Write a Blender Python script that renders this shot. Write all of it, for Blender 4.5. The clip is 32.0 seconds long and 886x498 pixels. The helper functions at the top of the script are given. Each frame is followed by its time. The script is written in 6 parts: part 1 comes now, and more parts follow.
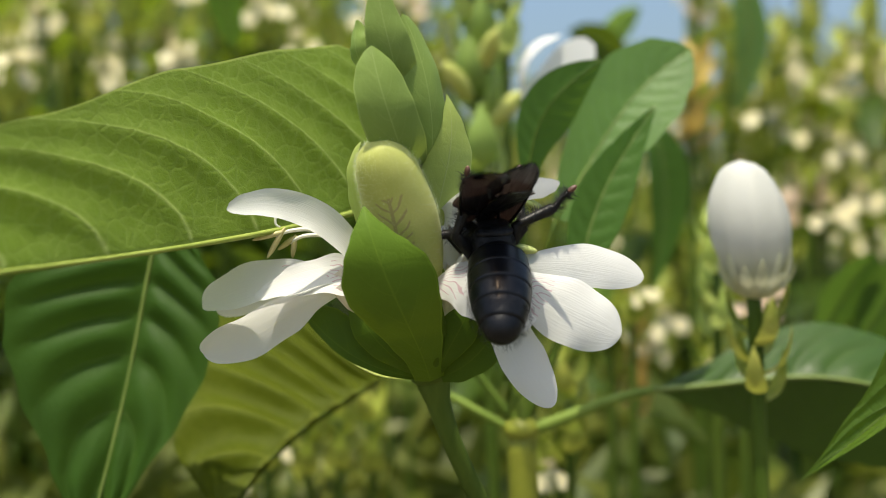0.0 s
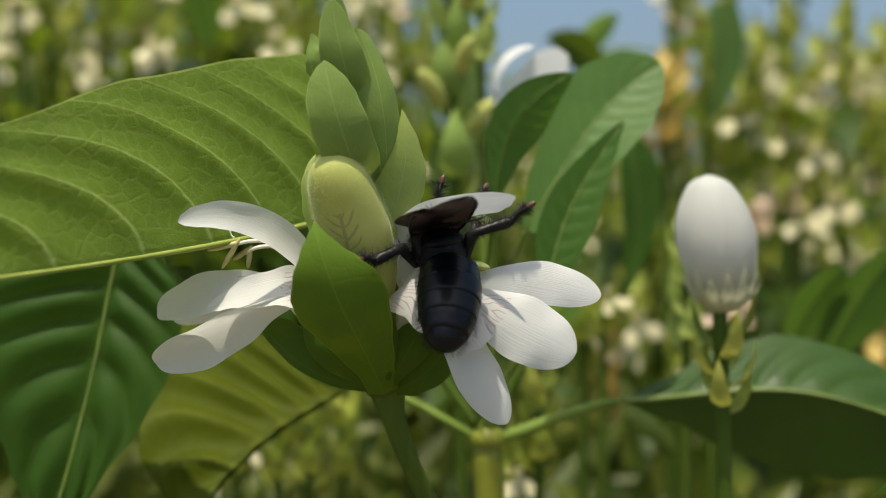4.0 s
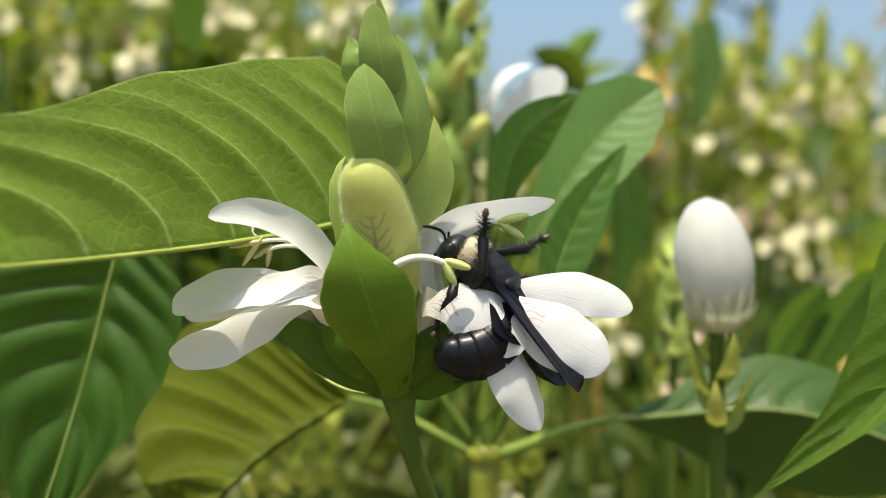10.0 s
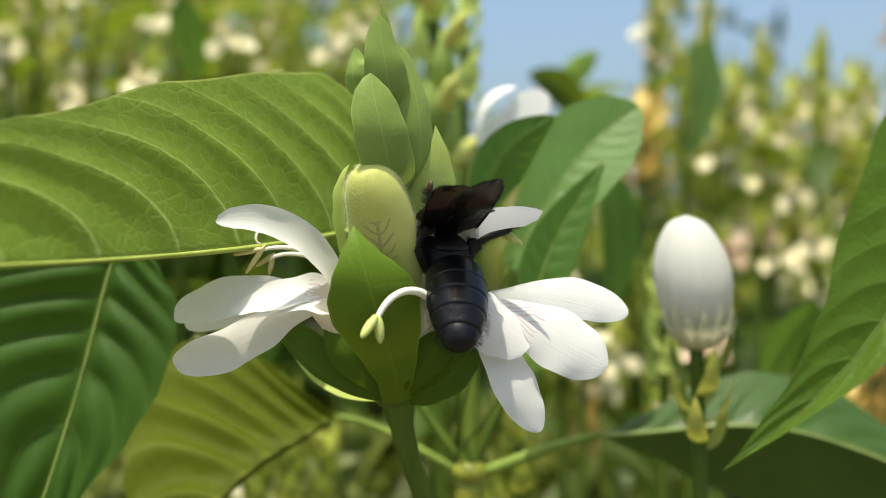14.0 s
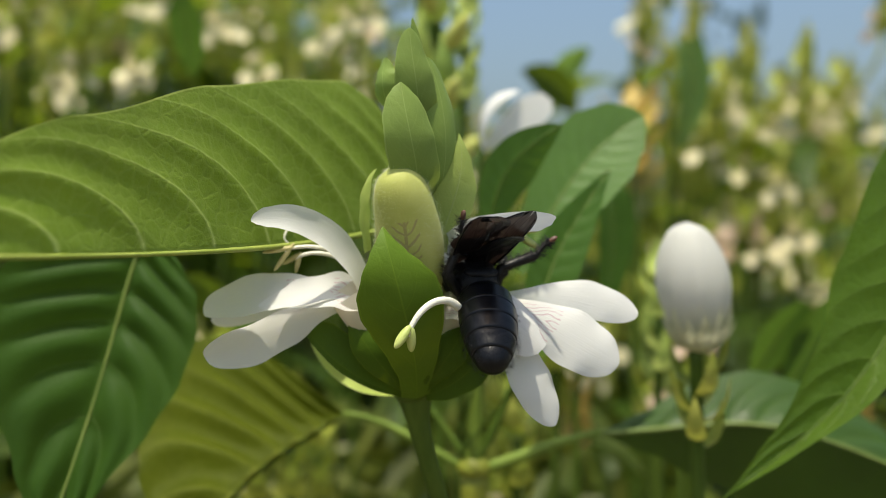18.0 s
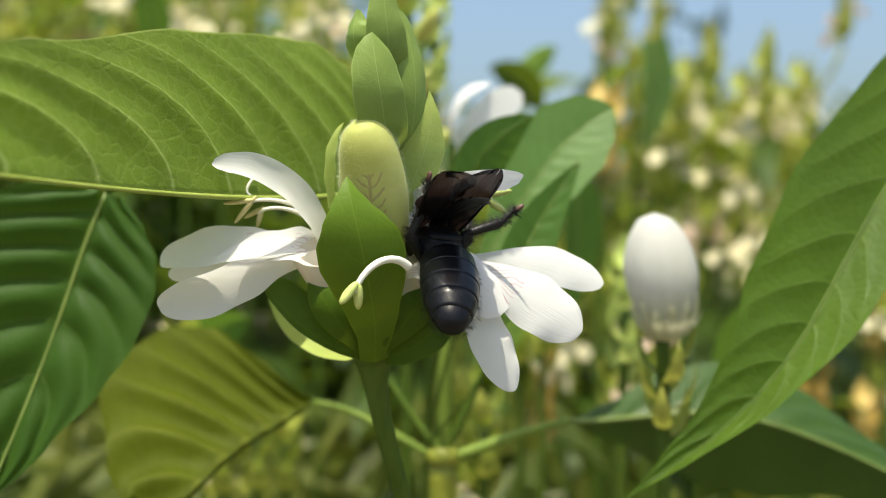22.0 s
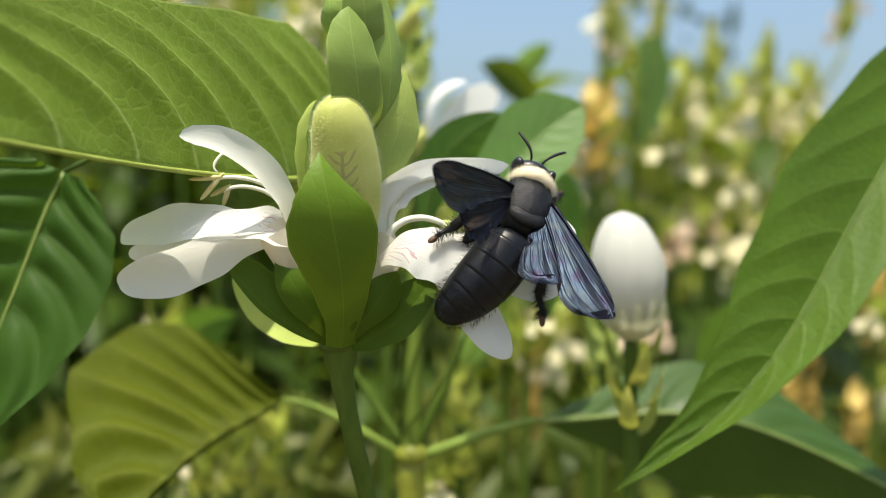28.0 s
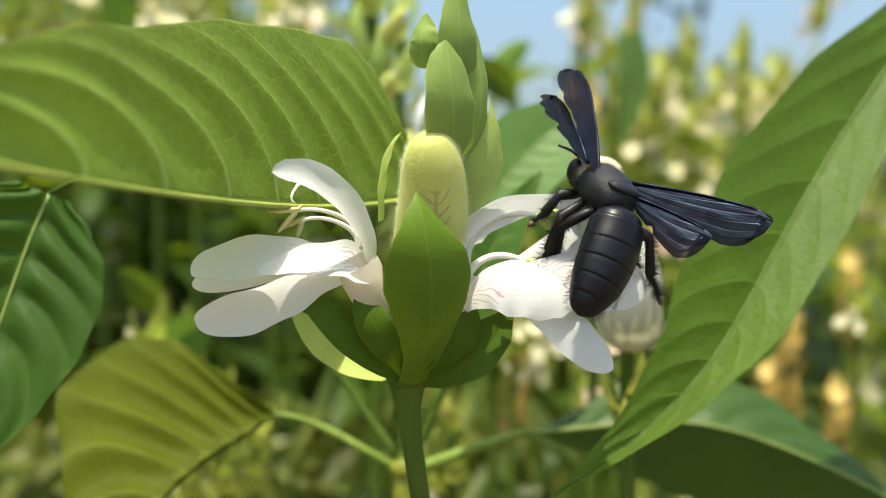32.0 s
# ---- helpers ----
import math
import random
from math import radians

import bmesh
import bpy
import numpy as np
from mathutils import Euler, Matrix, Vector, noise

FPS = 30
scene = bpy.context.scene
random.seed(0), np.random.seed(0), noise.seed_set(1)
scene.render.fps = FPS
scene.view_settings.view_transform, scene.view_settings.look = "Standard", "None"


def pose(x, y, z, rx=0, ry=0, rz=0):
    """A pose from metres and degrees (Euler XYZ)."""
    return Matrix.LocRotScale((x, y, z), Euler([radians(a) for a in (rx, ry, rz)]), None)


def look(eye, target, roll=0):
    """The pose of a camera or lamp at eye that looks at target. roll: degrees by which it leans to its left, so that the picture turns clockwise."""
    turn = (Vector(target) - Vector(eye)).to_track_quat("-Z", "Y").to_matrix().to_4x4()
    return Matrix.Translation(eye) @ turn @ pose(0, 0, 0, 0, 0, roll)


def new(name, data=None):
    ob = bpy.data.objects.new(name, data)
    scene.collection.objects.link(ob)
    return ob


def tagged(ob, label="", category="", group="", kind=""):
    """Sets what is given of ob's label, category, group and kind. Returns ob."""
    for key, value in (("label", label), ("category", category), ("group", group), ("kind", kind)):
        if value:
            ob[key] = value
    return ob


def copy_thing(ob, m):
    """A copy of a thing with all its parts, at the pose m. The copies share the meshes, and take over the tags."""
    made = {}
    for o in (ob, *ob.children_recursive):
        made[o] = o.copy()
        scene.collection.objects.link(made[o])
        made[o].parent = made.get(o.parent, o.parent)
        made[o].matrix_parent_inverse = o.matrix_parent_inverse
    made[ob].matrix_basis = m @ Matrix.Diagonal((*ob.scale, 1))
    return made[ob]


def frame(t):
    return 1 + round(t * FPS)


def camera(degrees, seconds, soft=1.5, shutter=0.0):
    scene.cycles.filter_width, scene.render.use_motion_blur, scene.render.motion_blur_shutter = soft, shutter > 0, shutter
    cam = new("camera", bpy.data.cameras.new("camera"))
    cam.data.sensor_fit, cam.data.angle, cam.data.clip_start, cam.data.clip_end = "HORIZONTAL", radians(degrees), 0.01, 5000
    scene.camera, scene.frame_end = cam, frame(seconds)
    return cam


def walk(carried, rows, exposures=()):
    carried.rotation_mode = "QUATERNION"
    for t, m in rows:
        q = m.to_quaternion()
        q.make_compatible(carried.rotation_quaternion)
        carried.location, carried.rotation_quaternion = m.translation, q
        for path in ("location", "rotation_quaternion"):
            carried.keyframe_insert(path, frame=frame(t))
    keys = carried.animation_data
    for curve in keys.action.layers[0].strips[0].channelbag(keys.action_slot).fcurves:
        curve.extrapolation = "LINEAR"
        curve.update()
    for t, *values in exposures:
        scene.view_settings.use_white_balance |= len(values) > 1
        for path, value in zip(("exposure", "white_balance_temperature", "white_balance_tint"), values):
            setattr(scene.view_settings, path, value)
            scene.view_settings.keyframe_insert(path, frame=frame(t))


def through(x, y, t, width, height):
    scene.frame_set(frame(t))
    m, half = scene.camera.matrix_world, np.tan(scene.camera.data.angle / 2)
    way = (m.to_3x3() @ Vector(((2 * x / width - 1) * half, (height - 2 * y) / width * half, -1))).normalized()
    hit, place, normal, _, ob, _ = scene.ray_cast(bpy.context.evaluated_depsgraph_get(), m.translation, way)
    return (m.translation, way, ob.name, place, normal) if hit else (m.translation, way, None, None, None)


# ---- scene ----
cam = camera(49.0, 32.0, soft=0.6)
cam.data.dof.use_dof, cam.data.dof.focus_distance, cam.data.dof.aperture_fstop = True, 0.121, 14.5
PATH = [
    (0, -0.00356, 0.00796, 1.19519, 88.14, 1.78, -2.28),
    (0.5, -0.00530, 0.00745, 1.19750, 87.84, 1.90, -2.67),
    (1, -0.00543, 0.00736, 1.19881, 87.64, 1.96, -2.98),
    (1.5, -0.00391, 0.00791, 1.19711, 87.70, 1.82, -3.06),
    (2, -0.00194, 0.00850, 1.19638, 88.00, 2.25, -2.77),
    (2.5, -0.00306, 0.01004, 1.19722, 88.28, 2.20, -2.87),
    (3, -0.00382, 0.00692, 1.19694, 88.13, 1.45, -3.09),
    (3.5, -0.00268, 0.00765, 1.19709, 88.04, 0.83, -3.46),
    (5.5, 0.00023, 0.00789, 1.19573, 88.46, 1.33, -3.21),
    (6, 0.00107, 0.00937, 1.19533, 88.81, 1.05, -3.15),
    (6.5, -0.00038, 0.00783, 1.19630, 88.69, 0.84, -3.55),
    (7, -0.00404, 0.00832, 1.19608, 88.66, 0.79, -4.26),
    (7.5, -0.00216, 0.00803, 1.19668, 88.61, 0.70, -4.16),
    (8, -0.00381, 0.00704, 1.19635, 88.67, 0.37, -4.63),
    (8.5, -0.00618, 0.00620, 1.19819, 88.66, 0.25, -5.05),
    (9, -0.00810, 0.00654, 1.19800, 88.66, 0.17, -5.17),
    (9.5, -0.00844, 0.00794, 1.19842, 88.53, 0.35, -5.54),
    (10, -0.00789, 0.00716, 1.19902, 88.43, 0.01, -5.42),
    (10.5, -0.00548, 0.00785, 1.19960, 88.70, 0.26, -5.05),
    (11, -0.00444, 0.00694, 1.19861, 88.80, 0.67, -4.46),
    (11.5, -0.00386, 0.00577, 1.19842, 89.04, 0.77, -3.78),
    (12, -0.00317, 0.00583, 1.19915, 89.28, 0.86, -3.70),
    (12.5, -0.00307, 0.00546, 1.19982, 89.34, 0.48, -3.72),
    (13, -0.00453, 0.00535, 1.20114, 89.62, 0.51, -3.89),
    (13.5, -0.00234, 0.00492, 1.19996, 89.51, 0.21, -3.94),
    (14, -0.00256, 0.00430, 1.19840, 89.76, 0.37, -4.61),
    (14.5, 0.00057, 0.00125, 1.19949, 90.33, -0.05, -3.27),
    (16.5, -0.00624, 0.00083, 1.20495, 89.92, -0.24, -5.41),
    (17, -0.00697, 0.00218, 1.20543, 89.69, -0.19, -5.25),
    (17.5, -0.01269, -0.00199, 1.20338, 88.77, 0.26, -7.03),
    (18, -0.00822, 0.00001, 1.20192, 88.83, -0.04, -5.82),
    (18.5, -0.01173, -0.00040, 1.20267, 88.55, -0.04, -6.87),
    (19, -0.00899, 0.00134, 1.20100, 88.60, -0.16, -6.59),
    (19.5, -0.00625, 0.00266, 1.20118, 88.60, -0.11, -6.26),
    (20, -0.00702, 0.00191, 1.20114, 88.55, -0.16, -7.12),
    (20.5, -0.00706, 0.00110, 1.20101, 88.68, -0.37, -7.14),
    (21, -0.00644, -0.00025, 1.20053, 88.59, -0.31, -7.13),
    (21.5, -0.00885, -0.00094, 1.20073, 88.98, -0.66, -7.51),
    (22, -0.01002, -0.00074, 1.19968, 88.91, -0.57, -8.06),
    (22.5, -0.00817, -0.00430, 1.19981, 88.80, -0.84, -8.00),
    (23, -0.00833, -0.00079, 1.19981, 88.83, -0.39, -8.10),
    (23.5, -0.00894, -0.00158, 1.20187, 88.57, -0.31, -8.16),
    (24, -0.00735, 0.00019, 1.20106, 88.74, 0.05, -7.50),
    (24.5, -0.00550, 0.00022, 1.20011, 88.78, 0.26, -6.89),
    (26.5, -0.00616, -0.00217, 1.20177, 88.82, -1.12, -7.14),
    (27, -0.00308, -0.00271, 1.20127, 88.81, -0.84, -7.01),
    (27.5, -0.00174, -0.00219, 1.19998, 88.84, -0.86, -7.01),
    (28, -0.00160, -0.00141, 1.19976, 88.77, -0.79, -7.28),
    (28.5, -0.00147, -0.00176, 1.20125, 88.66, -0.71, -7.55),
    (29, -0.00215, -0.00352, 1.20159, 88.93, -1.10, -7.85),
    (29.5, -0.00149, -0.00541, 1.20531, 88.66, -0.84, -8.17),
    (30, -0.00064, -0.00587, 1.20324, 88.39, -0.95, -7.89),
    (30.5, -0.00136, -0.00713, 1.20378, 87.90, -0.81, -8.54),
    (31, 0.00024, -0.00703, 1.20375, 87.76, -0.60, -8.44),
    (31.5, -0.00371, -0.00621, 1.20507, 87.96, -1.13, -8.60),
    (32, -0.00556, 0.00109, 1.20423, 88.07, -0.27, -8.99),
]
# the clip's camera meters darker twice
EXPOSURES = [(0, 0.4, 6850, 7), (1, 0.1, 6850, 7), (3.5, -0.02, 6850, 7), (5.5, 0.55, 6850, 7), (16.5, 0.58, 6850, 7), (17, 0.52, 6850, 7), (17.5, 0.28, 6850, 7), (18, 0.22, 6850, 7), (19, 0.09, 6850, 7), (20.5, -0.08, 6850, 7), (21, 0.56, 6850, 7), (26.5, 0.63, 6850, 7), (31, 0.7, 6850, 7), (32, 0.8, 6850, 7)]
walk(cam, [(t, pose(*row)) for t, *row in PATH], EXPOSURES)

# ------------------------------------------------------------------ light
SUN_TO = Vector((-0.10, -0.22, 0.97)).normalized()
world = bpy.data.worlds.new("sky")
scene.world = world
world.use_nodes = True
wn = world.node_tree
sky = wn.nodes.new("ShaderNodeTexSky")
sky.sky_type, sky.sun_disc = "NISHITA", False
sky.sun_elevation = math.asin(SUN_TO.z)
sky.sun_rotation = math.atan2(SUN_TO.x, SUN_TO.y)
sky.air_density, sky.dust_density, sky.ozone_density = 1.3, 5.2, 6.0
wn.links.new(sky.outputs[0], wn.nodes["Background"].inputs[0])
wn.nodes["Background"].inputs[1].default_value = 0.15
sun = new("sun", bpy.data.lights.new("sun", "SUN"))
sun.data.energy, sun.data.angle, sun.data.color = 4.3, radians(0.6), (1.0, 0.94, 0.80)
sun.matrix_world = look(SUN_TO * 5, (0, 0, 0))

# ------------------------------------------------------------------ materials


def nodes_of(name):
    m = bpy.data.materials.new(name)
    m.use_nodes = True
    t = m.node_tree
    t.nodes.clear()
    return m, t


def node(t, kind, **inputs):
    n = t.nodes.new("ShaderNode" + kind)
    for k, v in inputs.items():
        k = int(k[1:]) if k[0] == "i" and k[1:].isdigit() else k.replace("_", " ")
        if isinstance(v, bpy.types.NodeSocket):
            t.links.new(v, n.inputs[k])
        else:
            n.inputs[k].default_value = v
    return n


def maths(t, op, a, b=0.0, c=0.0):
    n = t.nodes.new("ShaderNodeMath")
    n.operation = op
    for k, v in enumerate((a, b, c)):
        if isinstance(v, bpy.types.NodeSocket):
            t.links.new(v, n.inputs[k])
        else:
            n.inputs[k].default_value = v
    return n.outputs[0]


def ramp(t, fac, *stops):
    n = t.nodes.new("ShaderNodeValToRGB")
    t.links.new(fac, n.inputs[0])
    while len(n.color_ramp.elements) < len(stops):
        n.color_ramp.elements.new(0.5)
    for e, (p, c) in zip(n.color_ramp.elements, stops):
        e.position, e.color = p, (*c, 1)
    return n.outputs[0]


def mixed(t, fac, a, b, mode="MIX"):
    n = t.nodes.new("ShaderNodeMix")
    n.data_type, n.blend_type = "RGBA", mode
    for k, v in ((0, fac), (6, a), (7, b)):
        if isinstance(v, bpy.types.NodeSocket):
            t.links.new(v, n.inputs[k])
        else:
            n.inputs[k].default_value = v if k == 0 else (*v, 1)
    return n.outputs[2]


def leaf_look(name, base, vein, through, veins=9, sweep=1.0, rough=0.42, glow=0.45, net=0.5, bump=0.35, edge=0.0, vein_w=0.06, spec=0.22, arch=1.5):
    """A leaf blade: side veins that sweep to the tip, a net of fine ones, and light that comes through."""
    m, t = nodes_of(name)
    uv = node(t, "UVMap")
    sep = node(t, "SeparateXYZ", i0=uv.outputs[0])
    u, v = sep.outputs[0], maths(t, "ABSOLUTE", maths(t, "MULTIPLY_ADD", sep.outputs[1], 2.0, -1.0))
    obj = node(t, "TexCoord").outputs["Object"]
    rnd = node(t, "ObjectInfo").outputs["Random"]
    wob = node(t, "TexNoise", Vector=obj, Scale=160.0, Detail=2.0).outputs[0]
    ph = maths(t, "MULTIPLY", maths(t, "SUBTRACT", u, maths(t, "MULTIPLY", maths(t, "POWER", v, arch), 0.13 * sweep)), float(veins))
    ph = maths(t, "ADD", ph, maths(t, "MULTIPLY", wob, 0.12))
    fr = maths(t, "ABSOLUTE", maths(t, "SUBTRACT", maths(t, "FRACT", ph), 0.5))
    # 1 on a vein, fading towards the margin
    side = maths(t, "MULTIPLY", maths(t, "SUBTRACT", 1.0, maths(t, "SMOOTH_MIN", maths(t, "DIVIDE", fr, vein_w), 1.0, 0.3)), maths(t, "SUBTRACT", 1.0, maths(t, "MULTIPLY", v, 0.75)))
    side = maths(t, "MAXIMUM", side, 0.0)
    mid = maths(t, "SUBTRACT", 1.0, maths(t, "MINIMUM", maths(t, "DIVIDE", v, 0.035), 1.0))
    lines = maths(t, "MAXIMUM", side, mid)
    cells = node(t, "TexVoronoi", Vector=obj, Scale=520.0)
    cells.feature = "DISTANCE_TO_EDGE"
    netl = maths(t, "SUBTRACT", 1.0, maths(t, "MINIMUM", maths(t, "MULTIPLY", cells.outputs["Distance"], 6.0), 1.0))
    fine = node(t, "TexVoronoi", Vector=obj, Scale=1900.0)
    fine.feature = "DISTANCE_TO_EDGE"
    finel = maths(t, "SUBTRACT", 1.0, maths(t, "MINIMUM", maths(t, "MULTIPLY", fine.outputs["Distance"], 5.0), 1.0))
    net_all = maths(t, "ADD", maths(t, "MULTIPLY", netl, 0.30 * net), maths(t, "MULTIPLY", finel, 0.16 * net))
    blot = node(t, "TexNoise", Vector=obj, Scale=55.0, Detail=4.0, Roughness=0.6).outputs[0]
    k = maths(t, "MULTIPLY_ADD", blot, 0.7, 0.65)
    k = maths(t, "MULTIPLY", k, maths(t, "MULTIPLY_ADD", rnd, 0.3, 0.85))
    col = mixed(t, maths(t, "MINIMUM", maths(t, "ADD", maths(t, "MULTIPLY", lines, 0.8), net_all), 1.0), base, vein)
    if edge:
        rim = maths(t, "GREATER_THAN", v, 1.0 - edge)
        col = mixed(t, maths(t, "MULTIPLY", rim, 0.6), col, vein)
    col = mixed(t, 1.0, col, node(t, "CombineColor", i0=k, i1=k, i2=k).outputs[0], "MULTIPLY")
    tcol = mixed(t, maths(t, "MINIMUM", maths(t, "ADD", maths(t, "MULTIPLY", lines, 0.75), net_all), 1.0), through, vein)
    tcol = mixed(t, 1.0, tcol, node(t, "CombineColor", i0=k, i1=k, i2=k).outputs[0], "MULTIPLY")
    high = maths(t, "ADD", maths(t, "MULTIPLY", lines, -0.6), maths(t, "ADD", maths(t, "MULTIPLY", netl, -0.25), maths(t, "MULTIPLY", finel, -0.12)))
    b = node(t, "Bump", Strength=bump, Distance=0.0004, Height=high)
    p = node(t, "BsdfPrincipled", Base_Color=col, Roughness=rough, Normal=b.outputs[0])
    p.inputs["Specular IOR Level"].default_value = spec
    tr = node(t, "BsdfTranslucent", Color=tcol, Normal=b.outputs[0])
    mx = node(t, "MixShader", i0=glow, i1=p.outputs[0], i2=tr.outputs[0])
    node(t, "OutputMaterial", Surface=mx.outputs[0])
    return m


def petal_look(name, base=(0.80, 0.80, 0.775), stain=(0.55, 0.25, 0.33), veined=0.0, glow=0.42, low=(0.75, 0.76, 0.58)):
    """White petal with faint ribs, a green-cream foot and, where veined, a net of purple lines near the foot."""
    m, t = nodes_of(name)
    uv = node(t, "UVMap")
    sep = node(t, "SeparateXYZ", i0=uv.outputs[0])
    obj = node(t, "TexCoord").outputs["Object"]
    ribs = node(t, "TexNoise", Vector=node(t, "CombineXYZ", i0=maths(t, "MULTIPLY", sep.outputs[0], 3.0), i1=maths(t, "MULTIPLY", sep.outputs[1], 26.0)).outputs[0], Scale=1.0, Detail=3.0).outputs[0]
    foot = maths(t, "SUBTRACT", 1.0, maths(t, "MINIMUM", maths(t, "MULTIPLY", sep.outputs[0], 3.2), 1.0))
    col = mixed(t, maths(t, "MULTIPLY", foot, 0.6), base, low)
    if veined:
        warp = node(t, "TexNoise", Vector=obj, Scale=260.0, Detail=2.0).outputs[0]
        c = maths(t, "ABSOLUTE", maths(t, "SUBTRACT", sep.outputs[1], 0.5))
        ph = maths(t, "SUBTRACT", maths(t, "MULTIPLY", sep.outputs[0], 9.0), maths(t, "MULTIPLY", c, 9.0))
        ph = maths(t, "ADD", ph, maths(t, "MULTIPLY", warp, 5.0))
        ln = maths(t, "LESS_THAN", maths(t, "ABSOLUTE", maths(t, "SUBTRACT", maths(t, "FRACT", ph), 0.5)), 0.09)
        reach = maths(t, "MULTIPLY", maths(t, "LESS_THAN", sep.outputs[0], maths(t, "MULTIPLY_ADD", warp, 0.3, 0.32)), maths(t, "LESS_THAN", c, 0.36))
        col = mixed(t, maths(t, "MULTIPLY", maths(t, "MULTIPLY", ln, reach), veined), col, stain)
        wash = maths(t, "MULTIPLY", maths(t, "SUBTRACT", 1.0, maths(t, "MINIMUM", maths(t, "MULTIPLY", sep.outputs[0], 2.4), 1.0)), 0.22 * veined)
        col = mixed(t, wash, col, (0.78, 0.52, 0.60))
    crease = node(t, "TexNoise", Vector=obj, Scale=240.0, Detail=4.0, Roughness=0.6).outputs[0]
    b = node(t, "Bump", Strength=0.13, Distance=0.0004, Height=maths(t, "ADD", ribs, maths(t, "MULTIPLY", crease, 1.2)))
    p = node(t, "BsdfPrincipled", Base_Color=col, Roughness=0.55, Normal=b.outputs[0])
    p.inputs["Specular IOR Level"].default_value = 0.25
    tr = node(t, "BsdfTranslucent", Color=col, Normal=b.outputs[0])
    mx = node(t, "MixShader", i0=glow, i1=p.outputs[0], i2=tr.outputs[0])
    node(t, "OutputMaterial", Surface=mx.outputs[0])
    return m


def plain_look(name, base, other, rough=0.5, scale=300.0, bump=0.2, metal=0.0, spec=0.5, glow=0.0, coat=0.0, dist=0.0003, stretch=(1, 1, 1)):
    m, t = nodes_of(name)
    obj = node(t, "TexCoord").outputs["Object"]
    mp = node(t, "Mapping", Vector=obj)
    mp.inputs["Scale"].default_value = stretch
    n1 = node(t, "TexNoise", Vector=mp.outputs[0], Scale=scale, Detail=5.0, Roughness=0.6).outputs[0]
    n2 = node(t, "TexNoise", Vector=mp.outputs[0], Scale=scale * 6, Detail=2.0).outputs[0]
    col = ramp(t, n1, (0.35, base), (0.68, other))
    b = node(t, "Bump", Strength=bump, Distance=dist, Height=maths(t, "ADD", n1, maths(t, "MULTIPLY", n2, 0.5)))
    p = node(t, "BsdfPrincipled", Base_Color=col, Roughness=rough, Metallic=metal, Normal=b.outputs[0])
    p.inputs["Specular IOR Level"].default_value = spec
    p.inputs["Coat Weight"].default_value = coat
    p.inputs["Coat Roughness"].default_value = 0.12
    res = p.outputs[0]
    if glow:
        tr = node(t, "BsdfTranslucent", Color=col)
        res = node(t, "MixShader", i0=glow, i1=res, i2=tr.outputs[0]).outputs[0]
    node(t, "OutputMaterial", Surface=res)
    return m


def bud_look(name):
    """Downy yellow-green bud with a purple net on the side."""
    m, t = nodes_of(name)
    uv = node(t, "UVMap")
    sep = node(t, "SeparateXYZ", i0=uv.outputs[0])
    obj = node(t, "TexCoord").outputs["Object"]
    n1 = node(t, "TexNoise", Vector=obj, Scale=180.0, Detail=5.0).outputs[0]
    col = ramp(t, n1, (0.3, (0.47, 0.51, 0.10)), (0.7, (0.62, 0.64, 0.18)))
    warp = node(t, "TexNoise", Vector=obj, Scale=300.0, Detail=2.0).outputs[0]
    c = maths(t, "ABSOLUTE", maths(t, "SUBTRACT", sep.outputs[1], 0.785))
    ph = maths(t, "ADD", maths(t, "SUBTRACT", maths(t, "MULTIPLY", sep.outputs[0], 16.0), maths(t, "MULTIPLY", c, 18.0)), maths(t, "MULTIPLY", warp, 1.6))
    ln = maths(t, "LESS_THAN", maths(t, "ABSOLUTE", maths(t, "SUBTRACT", maths(t, "FRACT", ph), 0.5)), 0.13)
    ln = maths(t, "MAXIMUM", ln, maths(t, "LESS_THAN", c, 0.008))
    inside = maths(t, "MULTIPLY", maths(t, "LESS_THAN", c, 0.07), maths(t, "MULTIPLY", maths(t, "GREATER_THAN", sep.outputs[0], 0.30), maths(t, "LESS_THAN", sep.outputs[0], 0.70)))
    col = mixed(t, maths(t, "MULTIPLY", maths(t, "MULTIPLY", ln, inside), 0.45), col, (0.32, 0.18, 0.12))
    n2 = node(t, "TexNoise", Vector=obj, Scale=2600.0, Detail=2.0).outputs[0]
    b = node(t, "Bump", Strength=0.2, Distance=0.0002, Height=n2)
    p = node(t, "BsdfPrincipled", Base_Color=col, Roughness=0.6, Normal=b.outputs[0])
    p.inputs["Sheen Weight"].default_value = 0.25
    p.inputs["Sheen Roughness"].default_value = 0.4
    p.inputs["Sheen Tint"].default_value = (0.95, 1.0, 0.7, 1)
    tr = node(t, "BsdfTranslucent", Color=col)
    mx = node(t, "MixShader", i0=0.2, i1=p.outputs[0], i2=tr.outputs[0])
    node(t, "OutputMaterial", Surface=mx.outputs[0])
    return m


